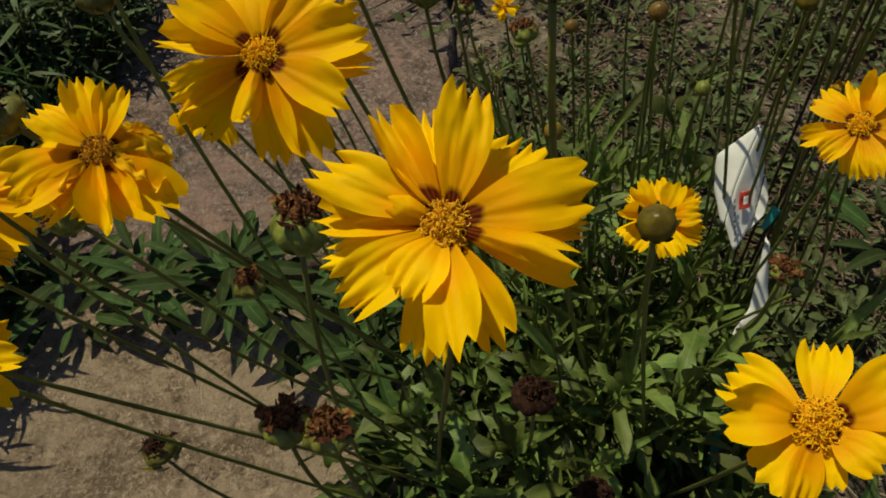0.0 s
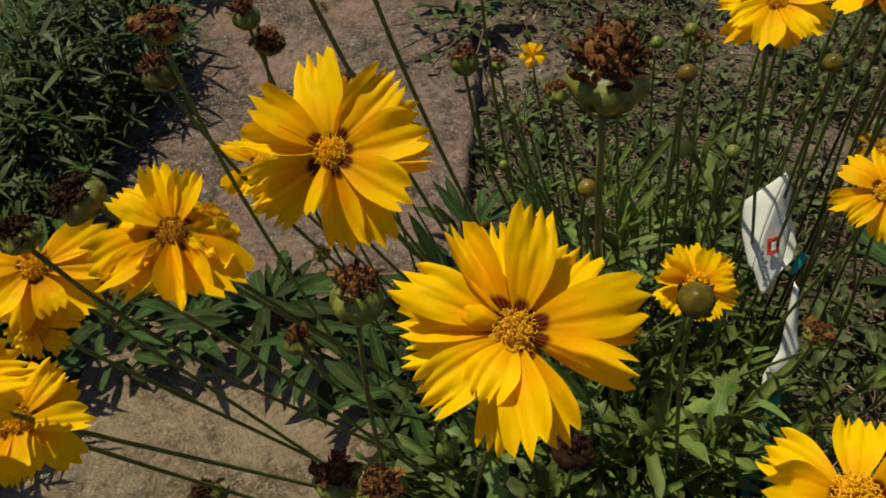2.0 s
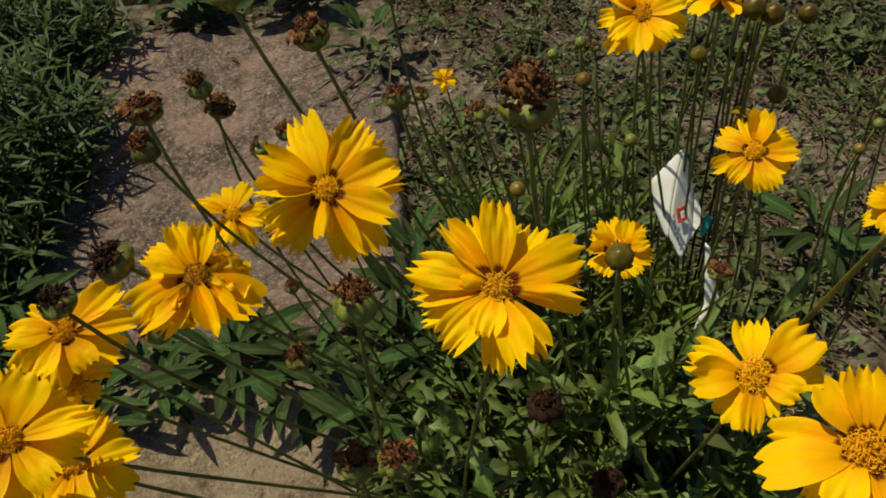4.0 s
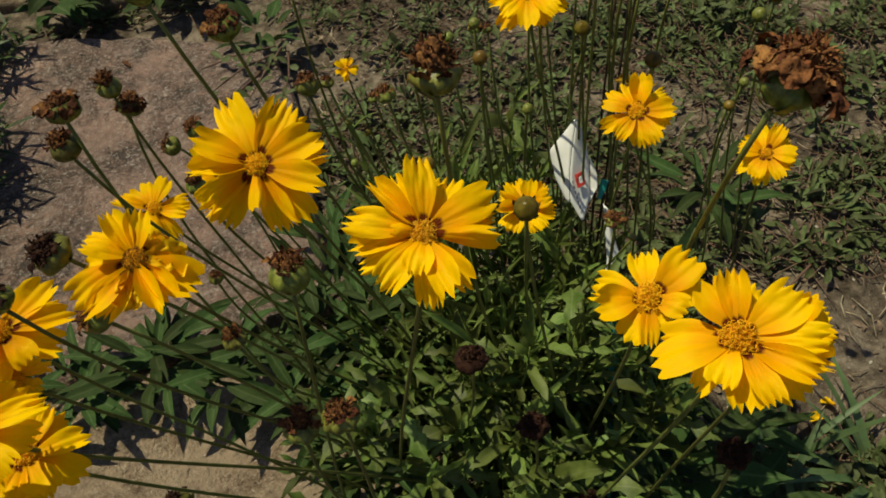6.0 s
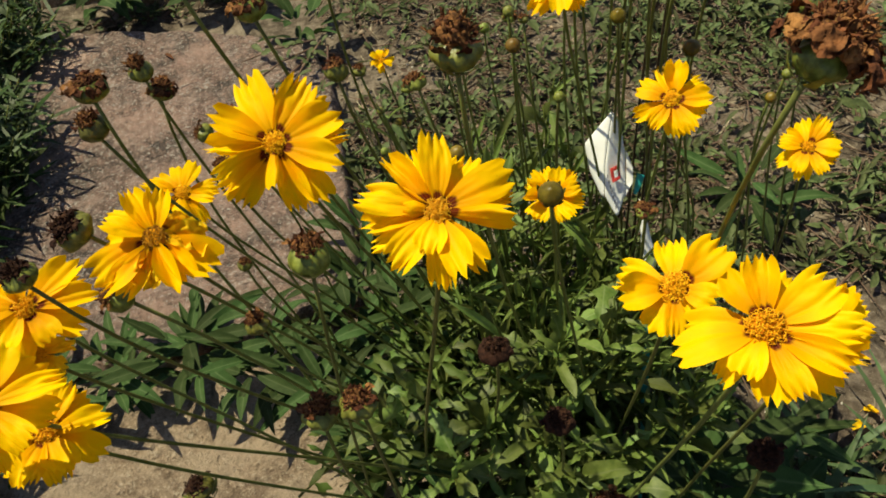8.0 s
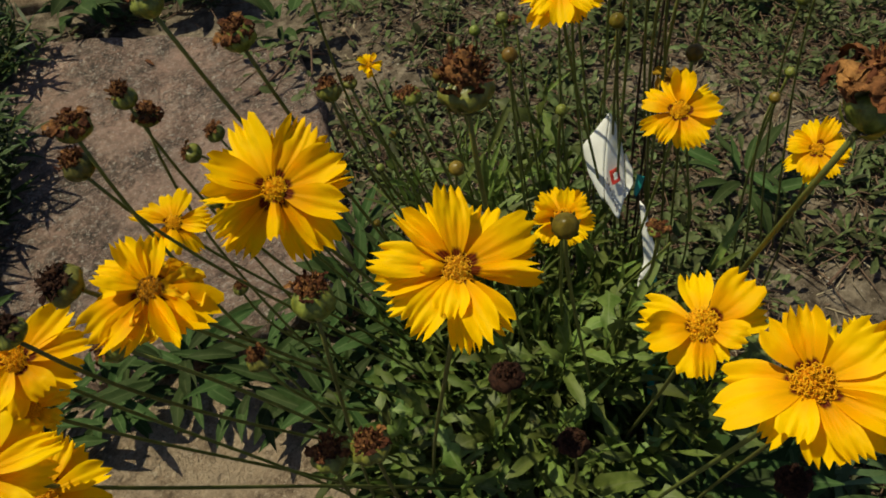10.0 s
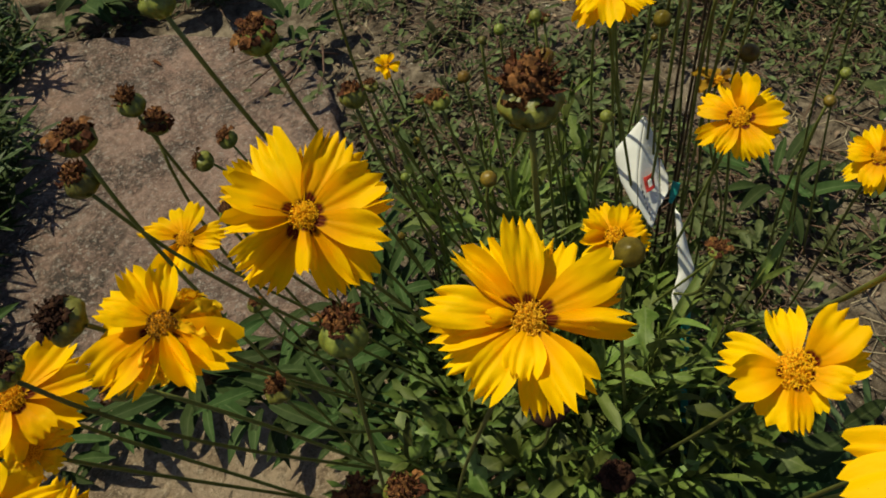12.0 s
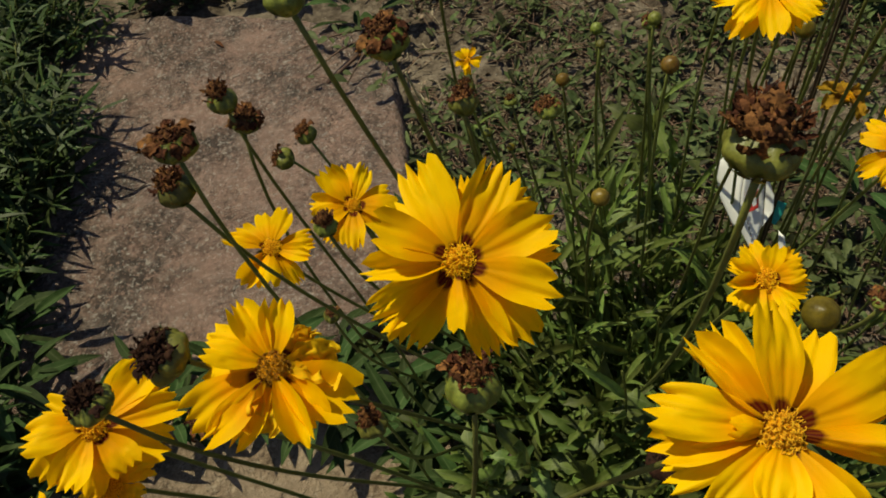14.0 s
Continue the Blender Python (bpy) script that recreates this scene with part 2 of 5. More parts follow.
def tube(points, radii, sides=7, cap=True):
    pts = [Vector(p) for p in points]
    verts, faces = [], []
    side = None
    for i, p in enumerate(pts):
        d = (pts[min(i + 1, len(pts) - 1)] - pts[max(i - 1, 0)]).normalized()
        if side is None:
            side = d.orthogonal().normalized()
        side = (side - d * side.dot(d)).normalized()
        other = d.cross(side)
        for k in range(sides):
            a = 2 * math.pi * k / sides
            verts.append(p + (side * math.cos(a) + other * math.sin(a)) * radii[i])
    for i in range(len(pts) - 1):
        for k in range(sides):
            a, b = i * sides + k, i * sides + (k + 1) % sides
            faces.append((a, b, b + sides, a + sides))
    if cap:
        faces.append(tuple(range(sides))[::-1])
        faces.append(tuple(range(len(verts) - sides, len(verts))))
    return verts, faces


def bezier(a, b, c, d, n):
    a, b, c, d = Vector(a), Vector(b), Vector(c), Vector(d)
    return [a * (1 - t) ** 3 + b * 3 * t * (1 - t) ** 2 + c * 3 * t * t * (1 - t) + d * t ** 3 for t in (i / n for i in range(n + 1))]


def grid_faces(rows, cols):
    return [(r * cols + c, r * cols + c + 1, (r + 1) * cols + c + 1, (r + 1) * cols + c) for r in range(rows - 1) for c in range(cols - 1)]


def axes(normal, up=(0.02, 0.79, 0.61)):
    """A frame whose z is the normal and whose y leans towards up."""
    z = Vector(normal).normalized()
    y = Vector(up)
    y = (y - z * y.dot(z)).normalized()
    x = y.cross(z)
    return Matrix((x, y, z)).transposed()


# ---- ground ----
def spaced(lo, hi, step, far):
    inner = np.arange(lo, hi + step / 2, step)
    grow = []
    d = step
    x = 0.0
    while x < far:
        d *= 1.35
        x += d
        grow.append(x)
    grow = np.array(grow)
    return np.concatenate((lo - grow[::-1], inner, hi + grow))


def ground_height(x, y):
    v = Vector((x, y, 0))
    near = 1.0 if abs(x) < 4 and abs(y) < 5 else 0.0
    return near * (0.010 * noise.noise(v * 7) + 0.006 * noise.noise(v * 22) + 0.0035 * noise.noise(v * 70))


gx, gy = spaced(-1.0, 1.6, 0.013, 60), spaced(-0.3, 2.4, 0.013, 60)
gv = [(x, y, ground_height(x, y)) for y in gy for x in gx]
ground = new("ground", mesh("ground", gv, grid_faces(len(gy), len(gx)), SOIL))
tagged(ground, "bare grey-brown garden soil, dry and crumbly", "soil", kind="structure")


def stone_slab(name, centre, size, turn, top, material, label, seed, tilt=(0, 0), skew=0.0):
    """A rough flagstone with a rounded, uneven rim."""
    rnd = Vector((seed * 3.1, seed * 1.7, 0))
    n, verts = 90, []
    for j in range(n):
        for i in range(n):
            u, v = 2 * i / (n - 1) - 1, 2 * j / (n - 1) - 1
            k = max(abs(u), abs(v))
            l = math.hypot(u, v) or 1
            q = k / l
            blend = 0.14 * k
            x, y = u * (1 - blend + blend * q * 1.12), v * (1 - blend + blend * q * 1.12)
            a = math.atan2(y, x)
            wob = 1 + k ** 3 * (0.05 * noise.noise(rnd + Vector((math.cos(a), math.sin(a), 0)) * 1.6) + 0.022 * noise.noise(rnd + Vector((math.cos(a), math.sin(a), 1)) * 7))
            px, py = x * wob * size[0] / 2, y * wob * size[1] / 2
            w = Vector((px, py, 0))
            h = top + 0.007 * noise.noise(rnd + w * 6) + 0.005 * noise.noise(rnd + w * 22) + 0.0026 * noise.noise(rnd + w * 70) + tilt[0] * px + tilt[1] * py
            edge = max(0.0, (k - 0.945) / 0.055)
            h -= (top + 0.03) * edge ** 2.5 if k < 0.999 else 0
            if k >= 0.999:
                h = -0.05
            verts.append((px, py + skew * px * (v + 1) / 2, h))
    ob = new(name, mesh(name, verts, grid_faces(n, n), material))
    ob.matrix_world = pose(centre[0], centre[1], 0, 0, 0, turn)
    return tagged(ob, label, "stone slab", "stepping stones")


stone_slab("stone_slab", (-0.250, 1.00), (0.66, 0.74), 0, 0.036, STONE_PINK, "large pinkish-grey granite stepping stone with shadows on it", 1, skew=-0.36)
stone_slab("stone_slab", (-0.16, 0.40), (0.52, 0.44), -4, 0.030, STONE_TAN, "tan sandstone stepping stone under trailing stems", 2)
stone_slab("stone_slab", (-0.26, 1.86), (0.70, 0.66), -14, 0.034, STONE_TAN, "tan stepping stone with greenery at its edge", 3)


# ---- leaves ----
def leaf_mesh(name, length, width, bend, fold, material, seed, rows=9, tip=1.6, wave=0.06, lobes=0.0, spoon=0.0):
    r = random.Random(seed)
    verts, uvs = [], []
    cols = 5
    ph = r.uniform(0, 6)
    for i in range(rows):
        u = i / (rows - 1)
        w = width / 2 * (0.16 + 0.84 * math.sin(math.pi * min(1, (u ** 0.8) * 0.97 + 0.03)) ** 0.8) * (1 if u < 0.6 else 1 - ((u - 0.6) / 0.4) ** tip * 0.9)
        if spoon:
            blade = math.sin(math.pi * min(1.0, max(0.0, (u - 0.18) / 0.82)) ** 1.5) ** 0.7 if 0.18 < u < 1 else 0.0
            w = w * (1 - spoon) + width / 2 * max(0.16, blade) * spoon * (1 if u < 1 else 0.3)
        w *= 1 + lobes * (2 * abs((u * 2.7 + ph) % 1 - 0.5) * 2 - 1)
        ang = bend * u
        y = length * u * (math.sin(ang) / ang if abs(ang) > 1e-4 else 1)
        z = length * u * ((math.cos(ang) - 1) / ang if abs(ang) > 1e-4 else 0)
        for j in range(cols):
            v = 2 * j / (cols - 1) - 1
            verts.append((v * w + wave * width * math.sin(u * 5 + ph) * u, y, z + abs(v) * w * fold + wave * width * math.sin(u * 9 + ph + v * 2) * abs(v)))
            uvs.append((j / (cols - 1), u))
    return mesh(name, verts, grid_faces(rows, cols), material, uvs)


LEAVES = [leaf_mesh("leaf", 0.062, 0.0092 + 0.0022 * (i % 4), (0.35, 0.9, 1.5, 0.1, 0.7, 1.2, -0.5, 1.8)[i], (0.35, 0.5, 0.2, 0.6, 0.3, 0.45, 0.5, 0.25)[i], LEAF, 10 + i, 16, 2.6, 0.16, (0, 0.45, 0.55, 0, 0.6, 0.15, 0.5, 0.55)[i], (0, 0.6, 0.4, 0, 0.6, 0.9, 0, 0.7)[i]) for i in range(8)]
DARK_LEAVES = [leaf_mesh("leaf", 0.062, 0.0125 + 0.0015 * (i % 3), (0.35, 0.8, 1.3, 0.1, 0.6, 1.0)[i], (0.35, 0.5, 0.2, 0.6, 0.3, 0.45)[i], LEAF_DARK, 50 + i, tip=3.0) for i in range(6)]
MID_LEAVES = [leaf_mesh("leaf", 0.060, 0.019 + 0.002 * i, (0.4, 0.9, 0.2)[i], 0.25, LEAF_DARK, 70 + i, tip=1.8) for i in range(3)]
NARROW = [leaf_mesh("leaf", 0.070, 0.0062 + 0.001 * i, (0.2, 0.5, 0.9, -0.2)[i], 0.5, LEAF, 30 + i) for i in range(4)]


def aim(place, direction, roll=0.0, scale=1.0):
    """A pose whose y runs along the direction, with z as far up as it can be."""
    y = Vector(direction).normalized()
    x = y.cross(Vector((0, 0, 1)))
    x = x.normalized() if x.length > 1e-3 else Vector((1, 0, 0))
    z = x.cross(y)
    m = Matrix((x, y, z)).transposed().to_4x4()
    return Matrix.Translation(place) @ m @ pose(0, 0, 0, 0, roll, 0) @ Matrix.Scale(scale, 4)


def mass(name, templates, poses, material):
    """Many copies of small meshes joined into one."""
    data = []
    for me in templates:
        v = np.empty(len(me.vertices) * 3)
        me.vertices.foreach_get("co", v)
        f = np.array([p.vertices[:] for p in me.polygons])
        data.append((v.reshape(-1, 3), f))
    vs, fs, n = [], [], 0
    for k, m in poses:
        v, f = data[k]
        a = np.array(m)
        vs.append(v @ a[:3, :3].T + a[:3, 3])
        fs.append(f + n)
        n += len(v)
    return mesh(name, np.concatenate(vs).tolist(), np.concatenate(fs).tolist(), material)


def polar(az, el):
    return Vector((math.cos(az) * math.cos(el), math.sin(az) * math.cos(el), math.sin(el)))


# ---- flower pieces, shared by all the flowers ----
def petal_mesh(seed, teeth, bend, cup, crumple=0.0, material=None):
    """One ray petal of unit length and width: narrow foot, broad end with pointed teeth, pleats along its length."""
    r = random.Random(seed)
    cols, rows = teeth * 6 + 1, 17
    ph = [r.uniform(0, 6.3) for _ in range(4)]
    cuts = [0.0] + sorted((k + r.uniform(-0.22, 0.22)) / teeth for k in range(1, teeth)) + [1.0]
    depth = [r.uniform(0.03, 0.09)] + [r.uniform(0.10, 0.20) for _ in range(teeth - 1)] + [r.uniform(0.03, 0.09)]
    peak = [r.uniform(-0.035, 0.03) for _ in range(teeth)]
    lean = r.uniform(-0.07, 0.07)
    folds = [r.uniform(-0.42, -0.24), r.uniform(0.24, 0.42)]
    crease = r.uniform(0.010, 0.024)
    verts, uvs = [], []
    for i in range(rows):
        u = i / (rows - 1)
        for j in range(cols):
            k = min(j // 6, teeth - 1)
            f = (j - 6 * k) / 6
            p = cuts[k] + (cuts[k + 1] - cuts[k]) * f
            v = 2 * p - 1
            notch = (depth[k] * (1 - 2 * f) if f < 0.5 else depth[k + 1] * (2 * f - 1)) if f != 0.5 else 0.0
            end = 1 - 0.07 * abs(v) ** 2.6 - notch + peak[k] * (1 - abs(2 * f - 1)) + lean * v
            half = 0.5 * (0.16 + 0.84 * math.sin(min(1, u / 0.70) * math.pi / 2)) * (1 - 0.10 * max(0, (u - 0.74) / 0.26) ** 1.5)
            y = u * (1 - (1 - end) * u * u)
            x = v * half + 0.03 * math.sin(u * 3 + ph[0])
            z = -0.5 * bend * u * u
            z += 0.60 * cup * (v * v - 0.3) * half * (0.4 + 0.6 * u)
            z -= crease * sum(math.exp(-((v - q) / 0.13) ** 2) for q in folds) * min(1, 2.2 * u)
            z += 0.050 * math.sin(v * 2.6 + ph[1]) * u * u + 0.032 * math.sin(u * 5 + v * 2 + ph[3]) * u
            z += 0.05 * math.sin(v * 9 + ph[2]) * max(0.0, u - 0.62)
            if crumple:
                q = Vector((x * 3 + seed, y * 3, ph[2]))
                z += crumple * noise.noise(q * 1.6) * u + crumple * 0.5 * noise.noise(q * 3.7) * u
                x += crumple * 0.6 * noise.noise(q * 1.9 + Vector((5, 5, 5))) * u
            verts.append((x, y, z))
            uvs.append(((v + 1) / 2, u))
    return mesh("petal", verts, grid_faces(rows, cols), material or PETAL, uvs)


PETALS = [petal_mesh(100 + i, (4, 3, 4, 5, 4, 3, 5, 4, 4, 3)[i], (0.30, 0.15, 0.45, 0.25, 0.05, 0.55, 0.35, 0.1, 0.6, 0.2)[i], (0.20, 0.40, 0.10, 0.30, 0.45, 0.15, 0.25, 0.55, 0.05, 0.35)[i], 0.03) for i in range(10)]
FOLDED = [petal_mesh(130 + i, 3, 0.2, (1.1, 1.5, -0.9)[i], 0.05) for i in range(3)]
WILTED = [petal_mesh(140 + i, 4, (1.0, 1.3, 0.5, 1.6)[i], 0.6, 0.36, PETAL_WILT) for i in range(4)]
FADED = [petal_mesh(150 + i, 3, (1.2, 0.8)[i], 1.0, 0.3, PETAL_FADED) for i in range(2)]


def floret_mesh(seed, count=240, material=None):
    """The curled tubes that cover a flower's middle, on a dome of unit radius."""
    r = random.Random(seed)
    pieces = []
    for i in range(count):
        k = (i + 0.5) / count
        rad, az = math.sqrt(k), i * 2.39996 + r.uniform(-0.2, 0.2)
        out = Vector((math.cos(az), math.sin(az), 0))
        foot = out * rad * 0.86 + Vector((0, 0, 0.55 * (1 - k)))
        d = (out * (0.25 + 0.75 * rad) + Vector((r.uniform(-.35, .35), r.uniform(-.35, .35), 1.0 - 0.35 * rad))).normalized()
        side = d.cross(Vector((r.uniform(-1, 1), r.uniform(-1, 1), r.uniform(-1, 1)))).normalized()
        l = r.uniform(0.22, 0.46)
        pts = [foot, foot + d * l * 0.5, foot + d * l * 0.9 + side * l * 0.16, foot + d * l * 0.98 + side * l * 0.48, foot + d * l * 0.72 + side * l * 0.66]
        pieces.append(tube(pts, [0.024, 0.028, 0.030, 0.030, 0.022], 4))
    v, f = join(pieces)
    return mesh("floret_tuft", v, f, material or FLORET)


def dome_mesh(name, material):
    verts, faces, n, rings = [], [], 18, 6
    for i in range(rings + 1):
        a = i / rings * math.pi / 2
        for k in range(n):
            t = 2 * math.pi * k / n
            verts.append((math.sin(a) * math.cos(t), math.sin(a) * math.sin(t), 0.62 * math.cos(a) - 0.05))
    for i in range(rings):
        for k in range(n):
            faces.append((i * n + k, (i + 1) * n + k, (i + 1) * n + (k + 1) % n, i * n + (k + 1) % n))
    return mesh(name, verts, faces, material)


FLORETS = [floret_mesh(7, 240, FLORET_BRIGHT), floret_mesh(8, 240, FLORET_BRIGHT), floret_mesh(9, 240, FLORET_BRIGHT)]
TAN_FLORETS = floret_mesh(8)
SPENT_FLORETS = floret_mesh(10, 150, FLORET_SPENT)
DOME = dome_mesh("disc", DISC)


def bract(length, width, lift, az, foot, z0=0.0):
    """A pointed green scale that starts at radius foot and rises outwards."""
    o = Vector((math.cos(az), math.sin(az), 0))
    s = Vector((-math.sin(az), math.cos(az), 0))
    verts = []
    for i in range(5):
        u = i / 4
        w = width * (0.75 + 0.5 * u - 1.25 * u * u) * 0.5 + 0.0002
        p = o * (foot + length * u * math.cos(lift * (0.4 + 0.6 * u))) + Vector((0, 0, z0 + length * u * math.sin(lift * (0.4 + 0.6 * u))))
        for j in (-1, 0, 1):
            verts.append(p + s * w * j + Vector((0, 0, -0.15 * w * (1 - abs(j)))))
    return verts, grid_faces(5, 3)


def calyx_mesh():
    pieces = [bract(1.25, 0.75, 0.10, 2 * math.pi * k / 8, 0.25, -0.35) for k in range(8)]
    pieces += [bract(0.9, 0.36, -0.3, 2 * math.pi * (k + 0.5) / 8, 0.25, -0.5) for k in range(8)]
    prof = [(0.22, -0.95), (0.38, -0.8), (0.62, -0.55), (0.8, -0.3), (0.85, -0.05)]
    n = 14
    v = [(r * math.cos(2 * math.pi * k / n), r * math.sin(2 * math.pi * k / n), z) for r, z in prof for k in range(n)]
    f = [(i * n + k, i * n + (k + 1) % n, (i + 1) * n + (k + 1) % n, (i + 1) * n + k) for i in range(len(prof) - 1) for k in range(n)]
    pieces.append((v, f))
    return mesh("calyx", *join(pieces), CUP)


CALYX = calyx_mesh()


def stem_mesh(m, base, head, axis, thick=0.00102, sag=0.03, seed=0):
    """A stem from the ground to a head, in the head's own frame m."""
    r = random.Random(seed)
    b, p, n = Vector(base), Vector(head), Vector(axis).normalized()
    d = p - b
    wob = Vector((r.uniform(-1, 1), r.uniform(-1, 1), 0)) * 0.018
    pts = bezier(b, b + d * 0.38 + Vector((0, 0, sag)) + wob, p - n * min(0.06, d.length * 0.3) - d * 0.12, p, 14)
    inv = m.inverted()
    radii = [thick * (1.35 - 0.35 * i / 14) for i in range(15)]
    return mesh("stem", *tube([inv @ q for q in pts], radii, 7), STEM)


def flower(place, axis, base, petals, scale, disc, turn=0.0, label="", seed=0, tilt=12, thick=0.00102):
    """A coreopsis flower on its stem. petals: clockwise angle, length, width, shape (0 plain, 1 folded, 2 wilted, 3 faded) and layer (1 over 0)."""
    r = random.Random(1000 + seed)
    disc *= 0.87
    m = Matrix.Translation(place) @ axes(axis).to_4x4()
    root = thing("coreopsis_flower", place, label or "open golden-yellow coreopsis flower with toothed petals on a thin stem", "flower", "coreopsis flowers")
    root.matrix_world = m
    for i, (th, l, w, shape, *over) in enumerate(petals):
        layer = over[0] if over else i % 2
        me = (PETALS, FOLDED, WILTED, FADED)[shape][r.randrange((10, 3, 4, 2)[shape])]
        lift = tilt + (14 if layer else -7) + r.uniform(-6, 6) if shape < 2 else r.uniform(-30, 30)
        short = 12 if l * scale < 0.017 else 0
        q = pose(0, 0, disc * (0.02 + 0.22 * layer + r.uniform(0, 0.05)), 0, 0, -(th + turn)) @ pose(0, disc * 0.50, 0, lift + short, r.uniform(-12, 12), 0)
        part("petal", me, root, q @ Matrix.Diagonal((w * scale * 1.02, l * scale * 1.04 - disc * 0.5, l * scale, 1)))
    part("disc", DOME, root, Matrix.Scale(disc, 4))
    part("floret_tuft", SPENT_FLORETS if seed == 3 else TAN_FLORETS if seed == 1 else FLORETS[seed % 3], root, Matrix.Scale(disc, 4) @ pose(0, 0, 0.0, 0, 0, seed * 40), "curled brownish disc florets" if seed == 3 else "curled orange-yellow disc florets")
    part("calyx", CALYX, root, Matrix.Translation((0, 0, -0.0012)) @ Matrix.Scale(disc * 1.15, 4), "green calyx")
    part("stem", stem_mesh(m, base, Vector(place) - Vector(axis).normalized() * disc * 1.05, axis, thick, seed=seed), root, None, "thin green stem")
    return root


def toward(p, up=0.22, side=(0, 0, 0)):
    d = (Vector((0.085, 0.075, 0.84)) - Vector(p)).normalized()
    return (d * (1 - up) + Vector((0, 0, up)) + Vector(side)).normalized()


def ring(n, length, seed, spread=0.12, width=0.50):
    r = random.Random(seed)
    return [(360 * i / n + r.uniform(-11, 11), length * r.uniform(1 - spread, 1 + spread * 0.6), length * width * r.uniform(0.8, 1.25), 1 if r.random() < 0.13 else 0) for i in range(n)]


# ---- the open flowers ----
P = (0.109, 0.1970, 0.6675)
flower(P, toward(P, 0.36), (0.093, 0.376, 0.0),
       [(0, 430, 185, 0, 1), (30, 395, 195, 0, 0), (66, 440, 205, 0, 1), (79, 440, 120, 0, 0), (103, 430, 130, 1, 1),
        (146, 405, 150, 0, 0), (162, 425, 175, 0, 1), (182, 420, 165, 0, 0), (196, 265, 180, 0, 1), (222, 395, 195, 0, 1), (250, 400, 140, 0, 0),
        (267, 425, 150, 0, 0), (287, 430, 190, 0, 1), (320, 425, 140, 1, 1), (338, 415, 120, 1, 0), (284, 190, 110, 1, 1)],
       5.55e-5, 0.0051, 6, "large open golden-yellow coreopsis flower with many toothed petals", seed=1, tilt=4)
P = (0.060, 0.267, 0.647)
flower(P, toward(P, 0.36), (0.157, 0.523, 0.0),
       [(339, 395, 200, 0, 1), (3, 335, 90, 0, 0), (25, 395, 195, 0, 1), (54, 395, 170, 0, 0), (67, 380, 200, 0, 1), (80, 405, 150, 0, 0),
        (113, 390, 170, 0, 1), (139, 420, 170, 0, 0), (160, 390, 170, 0, 0), (182, 270, 95, 1, 1), (213, 385, 175, 0, 0), (237, 400, 165, 0, 0),
        (264, 365, 125, 1, 1), (290, 365, 175, 0, 1), (316, 360, 170, 0, 0)],
       6.85e-5, 0.0053, 9, "open golden-yellow coreopsis flower with dark red petal bases", seed=2, tilt=5)
P = (-0.001, 0.275, 0.603)
flower(P, toward(P, 0.40), (0.141, 0.463, 0.0),
       [(8, 112, 58, 0, 1), (346, 105, 60, 1, 0), (330, 122, 58, 0, 1), (312, 125, 66, 0, 0), (290, 112, 58, 0, 1), (262, 118, 66, 0, 0), (236, 165, 105, 0, 0), (214, 150, 80, 0, 0),
        (192, 118, 66, 2, 1), (158, 140, 48, 1, 1), (140, 122, 58, 1, 0), (116, 150, 105, 0, 0), (90, 116, 78, 2, 1), (62, 104, 78, 2, 1), (36, 95, 52, 2, 0)],
       1.87e-4, 0.0058, 9, "fading yellow coreopsis flower with crumpled drooping petals", seed=3, tilt=5)
P = (0.195, 0.192, 0.602)
flower(P, toward(P, 0.32), (0.308, 0.385, 0.0),
       [(1, 185, 105, 0), (54, 195, 135, 0), (84, 200, 110, 0), (120, 130, 90, 0), (168, 120, 80, 0), (-171, 155, 70, 0), (-143, 160, 105, 0), (-93, 178, 120, 0), (-65, 198, 125, 0)],
       1.18e-4, 0.0068, 5, "open yellow coreopsis flower with nine broad petals", seed=4, tilt=4)
P = (0.193, 0.142, 0.648)
flower(P, toward(P, 0.34), (0.256, 0.286, 0.0),
       [(3, 285, 130, 0, 1), (336, 262, 165, 0, 1), (32, 255, 130, 0, 0), (59, 305, 185, 0, 1), (97, 325, 130, 0, 1), (109, 365, 130, 0, 0), (124, 330, 125, 0, 1),
        (142, 320, 140, 0, 0), (160, 290, 110, 0, 1), (182, 285, 145, 0, 0), (208, 212, 140, 0, 1), (228, 270, 110, 0, 0), (255, 340, 175, 0, 1), (282, 310, 165, 0, 0)],
       7.5e-5, 0.0068, 6, "broad bright yellow coreopsis flower in full bloom", seed=5, tilt=3)
P = (-0.083, 0.299, 0.550)
flower(P, toward(P, 0.36), (0.083, 0.334, 0.0),
       [(30, 195, 80, 0), (51, 205, 95, 0), (66, 190, 80, 0), (85, 210, 75, 0), (114, 185, 100, 0), (148, 135, 105, 0), (-172, 165, 85, 0), (-150, 160, 90, 0), (-130, 170, 100, 0), (-94, 150, 100, 0), (-61, 135, 85, 0), (-25, 90, 60, 1)],
       1.55e-4, 0.0065, 5, seed=6, tilt=4)
